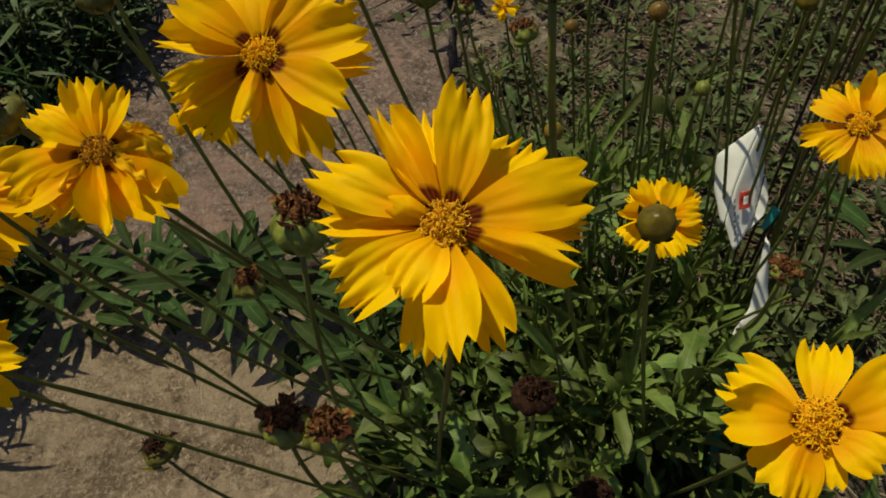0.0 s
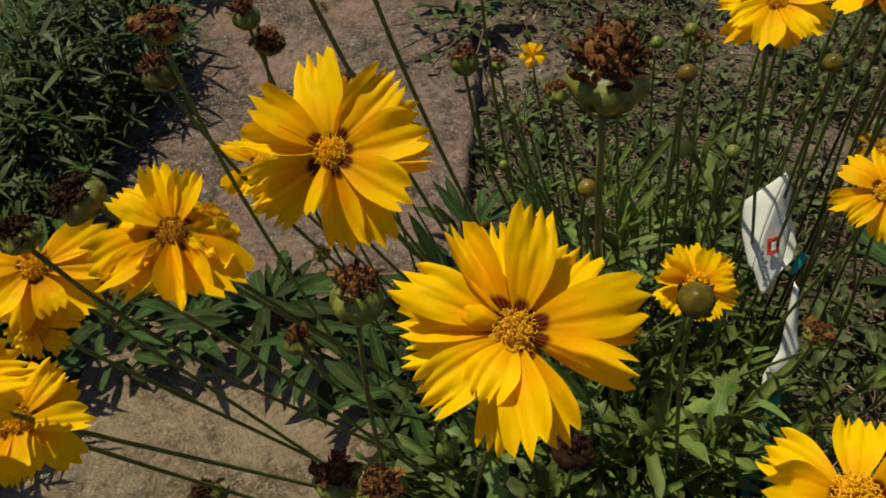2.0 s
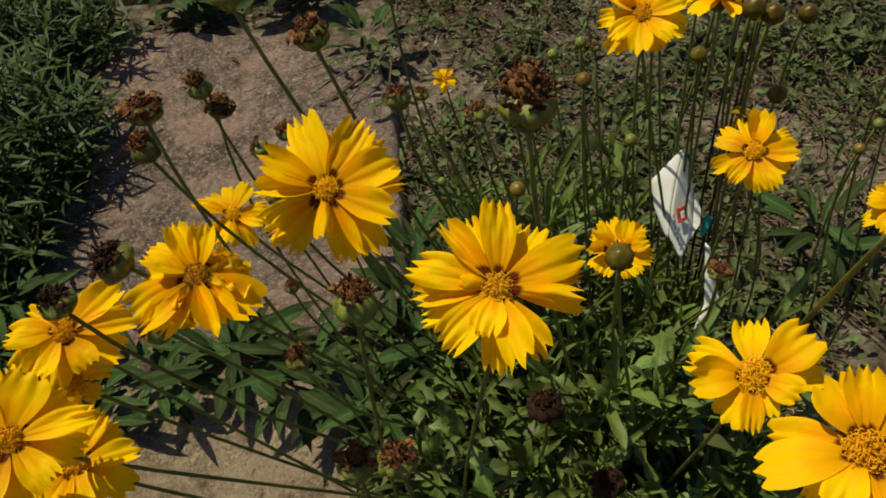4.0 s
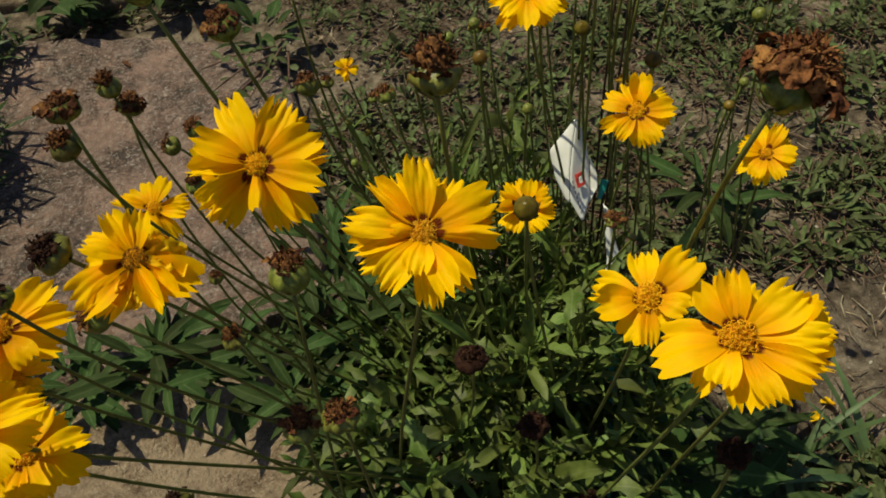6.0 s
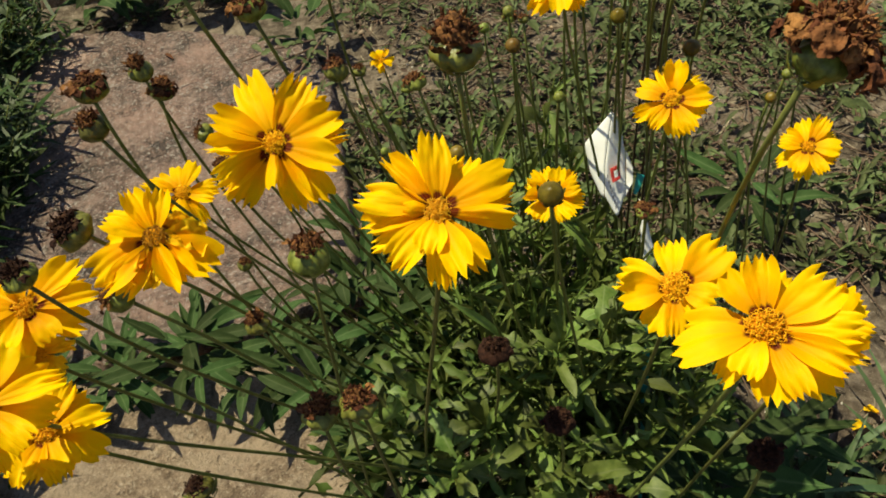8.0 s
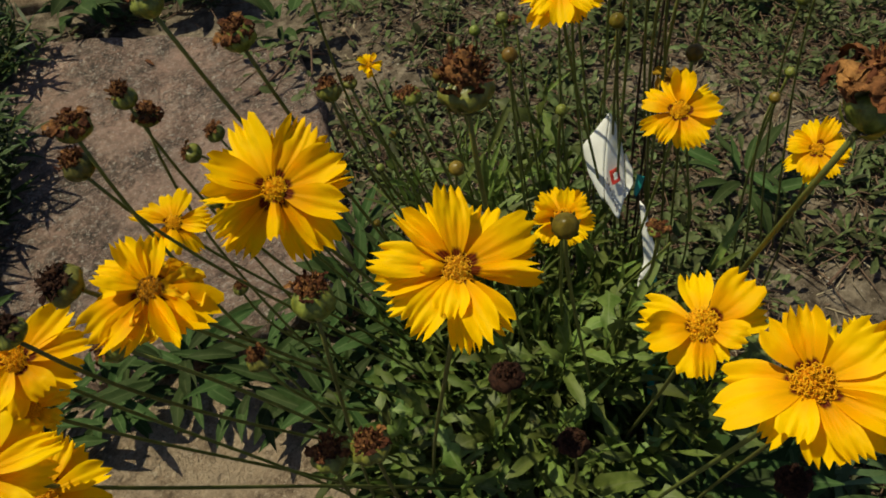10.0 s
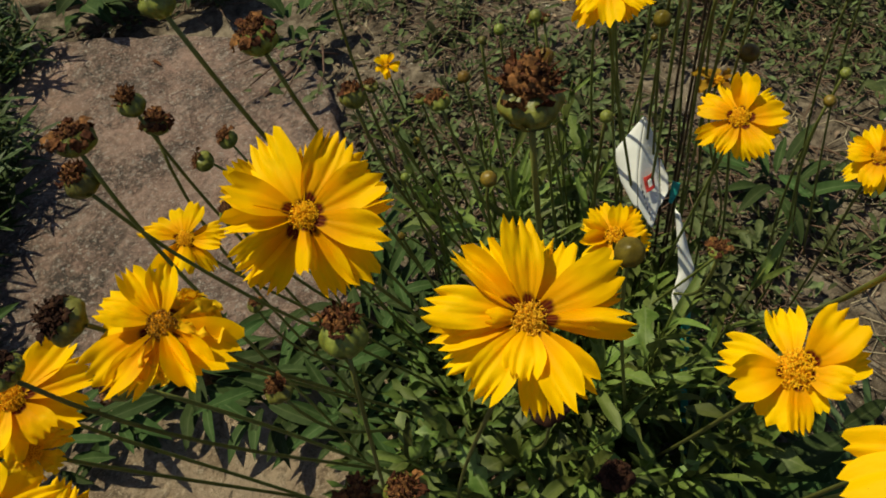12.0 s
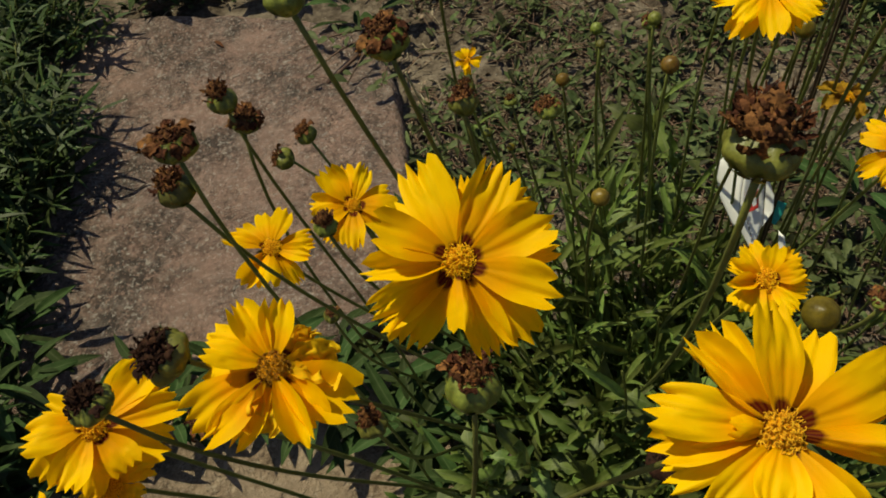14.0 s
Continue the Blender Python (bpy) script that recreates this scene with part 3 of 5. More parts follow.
MORE = [
    ((-0.079, 0.242, 0.526), (0.125, 0.348, 0.0), 12, 0.0265, 0.0066, 0.18, 7),
    ((-0.080, 0.230, 0.575), (0.192, 0.350, 0.0), 12, 0.0285, 0.0066, 0.20, 8),
    ((0.267, 0.341, 0.555), (0.379, 0.562, 0.0), 11, 0.0215, 0.0058, 0.22, 9),
    ((0.378, 0.350, 0.479), (0.549, 0.511, 0.0), 11, 0.0205, 0.0048, 0.15, 10),
    ((0.142, 0.733, 0.329), (0.206, 0.716, 0.0), 8, 0.0135, 0.0036, 0.25, 11),
    ((-0.022, 0.410, 0.499), (0.130, 0.531, 0.0), 9, 0.0225, 0.0056, 0.25, 12),
    ((0.024, 0.422, 0.505), (0.147, 0.542, 0.0), 10, 0.0235, 0.0050, 0.25, 13),
    ((0.185, 0.300, 0.545), (0.295, 0.499, 0.0), 12, 0.0158, 0.0056, 0.15, 14),
    ((0.221, 0.403, 0.604), (0.383, 0.609, 0.0), 13, 0.0228, 0.0058, 0.35, 15),
    ((0.234, 0.158, 0.610), (0.307, 0.272, 0.0), 9, 0.0150, 0.0042, 0.20, 17),
]
for place, base, n, length, disc, up, seed in MORE:
    flower(place, toward(place, min(0.6, up + 0.16)), base, ring(n, length, seed), 1.0, disc, 0, "", seed=seed, tilt=5)
P = (0.277, 0.430, 0.588)
flower(P, (0.12, 0.30, 0.95), (0.389, 0.598, 0.0), ring(11, 0.0225, 16), 1.0, 0.0056, 0, "open yellow coreopsis flower that faces straight up", seed=16, tilt=5)
P = (-0.083, 0.282, 0.533)
flower(P, toward(P, 0.25), (0.105, 0.365, 0.0), [(a, 1, 0.7, 2) for a in (20, 70, 130, 190, 240, 300, 345)], 0.013, 0.0050, 0, "small shrivelled yellow coreopsis flower", seed=21)
P = (0.350, 0.479, 0.444)
flower(P, (0.1, -0.2, 1), (0.517, 0.640, 0.0), [(a, 1, 0.6, 3) for a in (10, 75, 120, 180, 260, 310)], 0.016, 0.0045, 0, "faded brownish-yellow coreopsis flower", seed=22, tilt=-20)


# ---- spent heads ----
def cup_mesh(seed, squat, material=CUP):
    """A green seed cup of eight overlapping scales, of unit radius."""
    r = random.Random(seed)
    n, rings = 40, 10
    verts = []
    for i in range(rings + 1):
        u = i / rings
        rad = math.sin(math.pi * (0.05 + 0.80 * u)) ** 0.62
        z = -squat + 1.85 * squat * u
        for k in range(n):
            a = 2 * math.pi * k / n
            lobe = 0.88 + 0.14 * abs(math.sin(a * 4 + 0.5 * noise.noise(Vector((math.cos(a), math.sin(a), seed))))) ** 0.7 + 0.16 * noise.noise(Vector((math.cos(a) * 1.7, math.sin(a) * 1.7, u * 2 + seed * 5)))
            verts.append((rad * lobe * math.cos(a), rad * lobe * math.sin(a), z + (0.12 + 0.10 * noise.noise(Vector((math.cos(a) * 2, math.sin(a) * 2, seed * 7)))) * u * u))
    faces = [(i * n + k, i * n + (k + 1) % n, (i + 1) * n + (k + 1) % n, (i + 1) * n + k) for i in range(rings) for k in range(n)]
    faces.append(tuple(range(n))[::-1])
    return mesh("seed_cup", verts, faces, material)


def ribbon(r, foot, d, length, width, curl):
    """A shrivelled strip."""
    side = d.cross(Vector((r.uniform(-1, 1), r.uniform(-1, 1), r.uniform(-1, 1)))).normalized()
    verts, p, dd = [], Vector(foot), Vector(d)
    for i in range(5):
        w = width * (0.6, 1.0, 1.1, 0.9, 0.4)[i] * r.uniform(0.7, 1.2)
        verts += [p - side * w, p + dd.cross(side) * w * 0.5, p + side * w]
        turn = side.lerp(Vector((r.uniform(-1, 1), r.uniform(-1, 1), r.uniform(-1, 1))), 0.4)
        dd = (Matrix.Rotation(curl * r.uniform(0.3, 1.2), 3, turn) @ dd).normalized()
        side = (side - dd * side.dot(dd)).normalized()
        p = p + dd * length / 4
    return verts, grid_faces(5, 3)


def crumpled(r, foot, out, length, width, droop, seed):
    """A shrivelled broad petal that folds outwards and down."""
    side = out.cross(Vector((0, 0, 1))).normalized()
    p, verts = Vector(foot), []
    lift = r.uniform(0.5, 1.3)
    rows, cols = 13, 11
    for i in range(rows):
        u = i / (rows - 1)
        d = out * math.cos(lift) + Vector((0, 0, math.sin(lift)))
        w = width * (0.3 + 0.75 * math.sin(math.pi * (0.1 + 0.75 * u))) / 2
        for j in range(cols):
            v = 2 * j / (cols - 1) - 1
            q = p + side * v * w
            amp = 0.34 * width * (0.3 + u)
            for f_, g in ((3.0, 0.9), (7.0, 0.65), (14.0, 0.38)):
                k = (p + side * v * w) * f_ + Vector((seed * 1.3, seed * 0.7, 0))
                q = q + Vector((noise.noise(k), noise.noise(k + Vector((9, 0, 0))), noise.noise(k + Vector((0, 9, 0))))) * amp * g
            verts.append(q)
        lift -= droop * r.uniform(0.12, 0.30)
        p = p + d * length / (rows - 1)
    return verts, grid_faces(rows, cols)


def dried_mesh(seed, fibres, petals, droop, material, tall=0.5, reach=1.0):
    """A dried flower head on a cup of unit radius: a rough lump, fine fibres on top, shrivelled petals about it."""
    r = random.Random(seed)
    n, rings, lump_v = 22, 9, []
    for i in range(rings + 1):
        a = i / rings * 1.75
        for k in range(n):
            t = 2 * math.pi * k / n
            d = Vector((math.sin(a) * math.cos(t), math.sin(a) * math.sin(t), math.cos(a)))
            q = 0.48 + 0.22 * noise.noise(d * 2.3 + Vector((seed, 0, 0))) + 0.14 * noise.noise(d * 6 + Vector((0, seed, 0)))
            lump_v.append(Vector((d.x * q, d.y * q, 0.50 + d.z * q * tall * 1.2)))
    pieces = [(lump_v, [(i * n + k, (i + 1) * n + k, (i + 1) * n + (k + 1) % n, i * n + (k + 1) % n) for i in range(rings) for k in range(n)])]
    for i in range(fibres):
        k = (i + 0.5) / fibres
        az = i * 2.39996
        out = Vector((math.cos(az), math.sin(az), 0))
        a = math.sqrt(k) * 1.35
        foot = Vector((out.x * math.sin(a) * 0.52, out.y * math.sin(a) * 0.52, 0.50 + math.cos(a) * 0.55 * tall * 1.1))
        d = (out * math.sin(a) * 0.9 + Vector((r.uniform(-.4, .4), r.uniform(-.4, .4), math.cos(a) + 0.3))).normalized()
        pieces.append(ribbon(r, foot, d, r.uniform(0.18, 0.42), r.uniform(0.025, 0.065), r.uniform(-1.6, 1.6)))
    for i in range(petals):
        az = i * 2.39996 + r.uniform(-0.3, 0.3)
        out = Vector((math.cos(az), math.sin(az), 0))
        pieces.append(crumpled(r, out * r.uniform(0.3, 0.6) + Vector((0, 0, r.uniform(0.40, 0.70))), out, reach * r.uniform(0.6, 1.1), r.uniform(0.35, 0.65), droop, seed + i))
    v, f = join(pieces)
    return mesh("dried_tuft", v, f, material)


CUP_WITHERED = cup_mesh(4, 0.7, DRIED_DARK)
CUPS = [cup_mesh(1, 0.70), cup_mesh(2, 0.66), cup_mesh(3, 0.62)]
DRY = [dried_mesh(i, (90, 120, 120, 100, 70)[i], (6, 4, 7, 11, 5)[i], (0.8, 0.6, 0.25, 1.25, 0.7)[i], DRIED, (0.85, 0.7, 1.3, 0.7, 0.75)[i], (0.68, 0.65, 0.50, 0.95, 0.68)[i]) for i in range(5)]
DRY_DARK = dried_mesh(21, 130, 5, 0.7, DRIED_DARK, 0.8, 0.6)
DRY_BIG = dried_mesh(11, 330, 26, 1.25, DRIED_PALE, 0.95, 1.0)
SEPAL = mesh("sepal", *bract(1.0, 0.42, 0.75, 0.0, 0.25, -0.62), CUP)


URNS = (1, 2, 4, 5, 6, 8, 9, 15, 16, 17, 25)


def seed_head(place, base, size, seed, lean=None, big=False, label="", sepals=6, thick=0.00102):
    r = random.Random(3000 + seed)
    p, b = Vector(place), Vector(base)
    d = (p - b).normalized()
    n = lean or (d * 0.35 + Vector((r.uniform(-.22, .22), r.uniform(0.12, 0.40), 0.75))).normalized()
    n = Vector(n).normalized()
    rad = 0.0089 * size
    p = p - n * rad * 0.55
    m = Matrix.Translation(p) @ axes(n).to_4x4()
    root = thing("spent_flower_head", p, label or "spent coreopsis head, brown dried florets on a green seed cup", "seed head", "spent flower heads")
    root.matrix_world = m
    s = Matrix.Scale(rad, 4)
    withered, urn = seed in (18, 19, 20), seed in URNS
    cup = (0.93, 0.93, 0.82, 1) if seed == 7 else (0.80, 0.80, 0.80, 1) if big else (0.90, 0.90, 1.02, 1) if urn else (0.98, 0.98, 0.86, 1)
    part("seed_cup", CUP_WITHERED if withered else CUPS[seed % 3], root, s @ Matrix.Diagonal(cup) @ pose(0, 0, 0, 0, 0, r.uniform(0, 360)), "withered dark seed cup" if withered else "ribbed green seed cup")
    tuft = DRY_BIG if big else DRY_DARK if seed in (13, 14, 18, 19, 20, 22) else DRY[3 if seed in (0, 3) else 2 if seed == 7 else 1 if seed == 9 else seed % 5]
    sink = 0 if big else -0.26 if seed == 7 else 0.0 if urn else -0.14
    swell = 1.38 if big else 1.28 if seed == 7 else 1.15 if seed == 9 else 1.16 if seed in (0, 1, 3, 13, 14) else r.uniform(0.98, 1.12)
    part("dried_tuft", tuft, root, s @ pose(0, 0, sink, 0, 0, r.uniform(0, 360)) @ Matrix.Scale(swell, 4), "crumpled brown dried florets")
    for k in range(sepals):
        part("sepal", SEPAL, root, s @ pose(0, 0, 0, r.uniform(-8, 8), r.uniform(-12, 12), 360 * k / sepals + r.uniform(-12, 12)) @ Matrix.Scale(1.45 if seed == 22 else 1.0, 4))
    part("stem", stem_mesh(m, base, p - n * rad * 0.65, n, thick, seed=seed), root, None, "thin green stem")
    return root


HEADS = [
    ((-0.030, 0.374, 0.617), (0.030, 0.420, 0), 1.00), ((-0.039, 0.375, 0.593), (0.148, 0.496, 0), 1.00), ((-0.029, 0.466, 0.559), (0.043, 0.502, 0), 0.98),
    ((-0.022, 0.472, 0.538), (0.048, 0.495, 0), 1.00), ((-0.025, 0.532, 0.446), (0.050, 0.620, 0), 1.00), ((-0.010, 0.584, 0.418), (0.110, 0.571, 0), 1.02),
    ((0.090, 0.432, 0.555), (0.208, 0.577, 0), 0.90), ((0.130, 0.256, 0.685), (0.250, 0.495, 0), 1.12), ((0.055, 0.373, 0.645), (0.185, 0.548, 0), 1.05),
    ((0.059, 0.267, 0.584), (0.029, 0.374, 0), 1.20), ((0.044, 0.236, 0.501), (0.048, 0.343, 0), 1.15), ((0.064, 0.225, 0.520), (0.065, 0.339, 0), 1.12),
    ((0.014, 0.306, 0.490), (0.076, 0.482, 0), 0.85), ((-0.035, 0.284, 0.612), (0.079, 0.496, 0), 1.05), ((-0.069, 0.289, 0.587), (0.102, 0.415, 0), 0.95),
    ((-0.038, 0.288, 0.558), (0.098, 0.395, 0), 0.95), ((-0.010, 0.434, 0.395), (0.062, 0.551, 0), 0.75), ((0.011, 0.394, 0.529), (0.133, 0.546, 0), 0.75),
    ((0.142, 0.266, 0.469), (0.184, 0.420, 0), 1.12), ((0.177, 0.247, 0.399), (0.219, 0.341, 0), 1.15), ((0.243, 0.160, 0.498), (0.331, 0.253, 0), 0.95),
    ((0.155, 0.142, 0.539), (0.209, 0.257, 0), 0.95), ((-0.060, 0.278, 0.366), (0.055, 0.330, 0), 1.15), ((0.232, 0.286, 0.535), (0.393, 0.558, 0), 0.65),
    ((0.140, 0.457, 0.515), (0.243, 0.567, 0), 0.90), ((0.026, 0.365, 0.674), (0.161, 0.538, 0), 0.85), ((0.108, 0.540, 0.470), (0.235, 0.645, 0), 0.70),
    ((0.148, 0.582, 0.409), (0.223, 0.659, 0), 0.60), ((0.226, 0.523, 0.504), (0.310, 0.632, 0), 0.70), ((0.261, 0.601, 0.443), (0.309, 0.603, 0), 0.60),
]
LEANS = {2: (-0.10, 0.12, 0.9), 3: (0.30, 0.10, 0.8), 4: (-0.75, 0.10, 0.45), 5: (-0.30, 0.15, 0.85), 7: (0.05, 0.22, 0.95), 9: (0.05, 0.35, 0.85), 13: (-0.42, -0.10, 0.75), 15: (-0.55, 0.0, 0.65), 22: (-0.25, 0.25, 0.9)}
for i, (place, base, size) in enumerate(HEADS):
    seed_head(place, base, size, i, LEANS.get(i), label="withered coreopsis head, almost black, low among the leaves" if i in (18, 19, 20) else "dark spent coreopsis head with spiky green sepals, above the tan stone" if i == 22 else "")
seed_head((0.2045, 0.171, 0.724), (0.453, 0.503, 0.0), 1.0, 77, (0.42, 0.10, 0.70), True, "large spent coreopsis head with curled rust-brown petals", 5, 0.0009)


# ---- buds ----
def bud_mesh(material):
    n, rings, verts = 24, 12, []
    for i in range(rings + 1):
        u = i / rings
        a = math.pi * (0.06 + 0.92 * u)
        for k in range(n):
            t = 2 * math.pi * k / n
            rad = math.sin(a) * (1 + 0.025 * math.cos(8 * t) * u)
            verts.append((rad * math.cos(t), rad * math.sin(t), -0.92 * math.cos(a) + (0.10 * max(0, u - 0.85) / 0.15)))
    faces = [(i * n + k, i * n + (k + 1) % n, (i + 1) * n + (k + 1) % n, (i + 1) * n + k) for i in range(rings) for k in range(n)]
    faces += [tuple(range(n))[::-1], tuple(range(rings * n, rings * n + n))]
    return mesh("bud", verts, faces, material)


BUDS = {"olive": bud_mesh(BUD), "gold": bud_mesh(BUD_GOLD), "green": bud_mesh(CUP)}
BUD_SEPAL = mesh("sepal", *bract(1.50, 0.66, 0.95, 0.0, 0.42, -0.92), STEM)


def flower_bud(place, base, rad, tone, seed, sepals=8):
    r = random.Random(4000 + seed)
    rad *= 0.76
    p, b = Vector(place), Vector(base)
    n = ((p - b).normalized() * 0.5 + Vector((r.uniform(-.15, .15), -0.25 + r.uniform(-.1, .1), 0.6))).normalized()
    m = Matrix.Translation(place) @ axes(n).to_4x4()
    words = {"olive": "round dark olive coreopsis bud with pointed sepals", "gold": "small golden-brown coreopsis bud on a thin stem", "green": "small round green coreopsis bud on a thin stem"}
    root = thing("flower_bud", place, words[tone], "flower bud", "coreopsis buds")
    root.matrix_world = m
    s = Matrix.Scale(rad, 4)
    part("bud", BUDS[tone], root, s)
    for k in range(sepals):
        part("sepal", BUD_SEPAL, root, s @ pose(0, 0, 0, 0, r.uniform(-6, 6), 360 * k / sepals + r.uniform(-8, 8)) @ Matrix.Scale(r.uniform(0.8, 1.05), 4))
    part("stem", stem_mesh(m, base, p - n * rad * 0.9, n, 0.0010, seed=seed + 50), root, None, "thin green stem")


BUD_LIST = [
    ((0.1655, 0.2515, 0.602), (0.291, 0.412, 0), 0.0074, "olive"), ((0.209, 0.456, 0.525), (0.284, 0.554, 0), 0.0068, "gold"), ((0.385, 0.409, 0.472), (0.509, 0.523, 0), 0.0052, "gold"),
    ((0.156, 0.407, 0.486), (0.219, 0.538, 0), 0.0068, "gold"), ((0.309, 0.401, 0.538), (0.470, 0.573, 0), 0.0072, "olive"), ((0.405, 0.425, 0.476), (0.530, 0.535, 0), 0.0050, "green"),
    ((0.221, 0.508, 0.516), (0.296, 0.588, 0), 0.0056, "green"), ((0.180, 0.554, 0.442), (0.253, 0.601, 0), 0.0064, "gold"), ((0.235, 0.640, 0.411), (0.287, 0.610, 0), 0.0066, "green"),
    ((0.490, 0.533, 0.446), (0.596, 0.584, 0), 0.0085, "green"), ((0.503, 0.534, 0.461), (0.610, 0.579, 0), 0.0085, "olive"), ((0.280, 0.450, 0.536), (0.400, 0.594, 0), 0.0070, "olive"),
    ((0.268, 0.379, 0.616), (0.414, 0.590, 0), 0.0075, "olive"), ((0.280, 0.381, 0.609), (0.417, 0.579, 0), 0.0075, "olive"), ((0.337, 0.438, 0.564), (0.460, 0.586, 0), 0.0075, "olive"),
    ((0.243, 0.439, 0.592), (0.371, 0.613, 0), 0.0075, "green"), ((0.282, 0.469, 0.562), (0.392, 0.612, 0), 0.0070, "olive"), ((0.284, 0.448, 0.574), (0.404, 0.600, 0), 0.0070, "green"),
    ((0.314, 0.477, 0.548), (0.440, 0.610, 0), 0.0070, "olive"), ((0.316, 0.455, 0.558), (0.450, 0.600, 0), 0.0070, "green"), ((0.274, 0.505, 0.546), (0.372, 0.630, 0), 0.0070, "green"), ((0.095, 0.514, 0.570), (0.168, 0.627, 0), 0.0075, "green"),
]
rb = random.Random(31)
for i in range(9):
    bx, by = rb.uniform(0.19, 0.37), rb.uniform(0.50, 0.68)
    BUD_LIST.append(((bx - 0.07 + rb.uniform(-.07, .05), by - 0.10 + rb.uniform(-.07, .05), rb.uniform(0.40, 0.58)), (bx, by, 0), rb.uniform(0.0034, 0.0048), rb.choice(("olive", "green"))))
for i, (place, base, rad, tone) in enumerate(BUD_LIST):
    flower_bud(place, base, rad, tone, i)


# ---- leaf clumps ----
def leafy_shoot(root, base, tip, count, size, seed, narrow=False):
    """A stalk with pairs of leaves, as a part of a plant."""
    r = random.Random(5000 + seed)
    b, t = Vector(base), Vector(tip)
    mid = b.lerp(t, 0.5) + Vector((r.uniform(-.02, .02), r.uniform(-.02, .02), 0.03))
    pts = bezier(b, b.lerp(mid, 0.8), mid.lerp(t, 0.4), t, 8)
    inv = root.matrix_world.inverted()
    stalk = part("stalk", mesh("stalk", *tube([inv @ p for p in pts], [0.0015 - 0.0001 * i for i in range(9)], 6), STALK), root)
    d = (t - b).normalized()
    lo = 0.25
    for i in range(count):
        k = lo + (1 - lo) * i / max(1, count - 1)
        j = k * 8
        p = pts[min(7, int(j))].lerp(pts[min(8, int(j) + 1)], j - int(j))
        az = (i % 2) * math.pi + (i // 2) * 1.57 + r.uniform(-0.5, 0.5)
        el = r.uniform(0.05, 0.75) + (0.35 if k > 0.9 else 0)
        way = (polar(az, el + r.uniform(-0.3, 0.5)) + d * (r.uniform(0.8, 2.0) if narrow else r.uniform(0.5, 1.7))).normalized()
        me = r.choice(NARROW) if narrow else r.choice(LEAVES)
        part("leaf", me, stalk, inv @ aim(p, way, r.uniform(-70, 70), size * r.uniform(0.5, 1.2) * (1 - 0.35 * abs(k - 0.55))))


plant = thing("coreopsis_foliage", (0.17, 0.42, 0.0), "dense clump of lance-shaped green coreopsis leaves on stalks", "plant")
plant.matrix_world = Matrix.Translation((0.17, 0.42, 0.0))
rl = random.Random(77)
SHOOTS = []
for i in range(36):
    a, q = rl.uniform(0, 6.283), math.sqrt(rl.random())
    tx, ty = 0.175 + 0.135 * q * math.cos(a), 0.345 + 0.13 * q * math.sin(a)
    bx, by = 0.19 + (tx - 0.175) * 0.55, 0.42 + (ty - 0.345) * 0.5
    SHOOTS.append(((bx, by, 0.0), (tx, ty, rl.uniform(0.16, 0.36) - 0.10 * q), False))
for i in range(56):
    a, q = rl.uniform(0, 6.283), math.sqrt(rl.random())
    bx, by = 0.27 + 0.12 * q * math.cos(a), 0.51 + 0.13 * q * math.sin(a)
    SHOOTS.append(((bx, by, 0.0), (bx - 0.03 + rl.uniform(-.03, .03), by - 0.05 + rl.uniform(-.03, .03), rl.uniform(0.14, 0.40)), True))
for i in range(46):
    bx, by = rl.uniform(0.23, 0.38), rl.uniform(0.33, 0.52)
    SHOOTS.append(((bx, by, 0.0), (bx - 0.03 + rl.uniform(-.02, .02), by - 0.05 + rl.uniform(-.02, .02), rl.uniform(0.20, 0.36)), rl.random() < 0.6))
for i in range(40):
    bx, by = rl.uniform(0.15, 0.34), rl.uniform(0.50, 0.70)
    SHOOTS.append(((bx, by, 0.0), (bx - 0.02 + rl.uniform(-.02, .02), by - 0.03 + rl.uniform(-.02, .02), rl.uniform(0.14, 0.34)), rl.random() < 0.85))
for i, (b, t, thin) in enumerate(SHOOTS):
    if 0.22 < t[0] < 0.38 and 0.36 < t[1] < 0.54:
        t = (t[0], t[1], min(t[2], 0.20 + 0.07 * rl.random()))
    leafy_shoot(plant, b, t, 10 if not thin else 7, 1.04 if not thin else 1.06, i, thin)

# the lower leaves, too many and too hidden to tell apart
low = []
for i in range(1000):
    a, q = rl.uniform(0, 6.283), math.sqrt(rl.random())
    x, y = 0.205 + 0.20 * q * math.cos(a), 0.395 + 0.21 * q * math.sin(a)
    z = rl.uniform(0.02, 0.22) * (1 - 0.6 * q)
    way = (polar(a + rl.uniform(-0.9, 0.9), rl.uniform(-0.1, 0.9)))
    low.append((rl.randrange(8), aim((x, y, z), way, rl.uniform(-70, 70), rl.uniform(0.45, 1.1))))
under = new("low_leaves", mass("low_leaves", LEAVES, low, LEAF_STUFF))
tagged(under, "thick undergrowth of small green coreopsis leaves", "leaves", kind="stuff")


def rosette(place, count, size, seed, label, spread=0.05, rise=(0.05, 0.7), kinds=DARK_LEAVES):
    r = random.Random(6000 + seed)
    root = thing("leaf_rosette", place, label, "plant", "leaf rosettes")
    root.matrix_world = Matrix.Translation(place)
    for i in range(count):
        az = i * 2.39996 + r.uniform(-0.3, 0.3)
        p = Vector((math.cos(az), math.sin(az), 0)) * r.uniform(0.0, spread) + Vector((0, 0, r.uniform(0.0, 0.05)))
        part("leaf", r.choice(kinds), root, aim(p, polar(az + r.uniform(-.4, .4), r.uniform(*rise)), r.uniform(-25, 25), size * r.uniform(0.55, 1.05)))


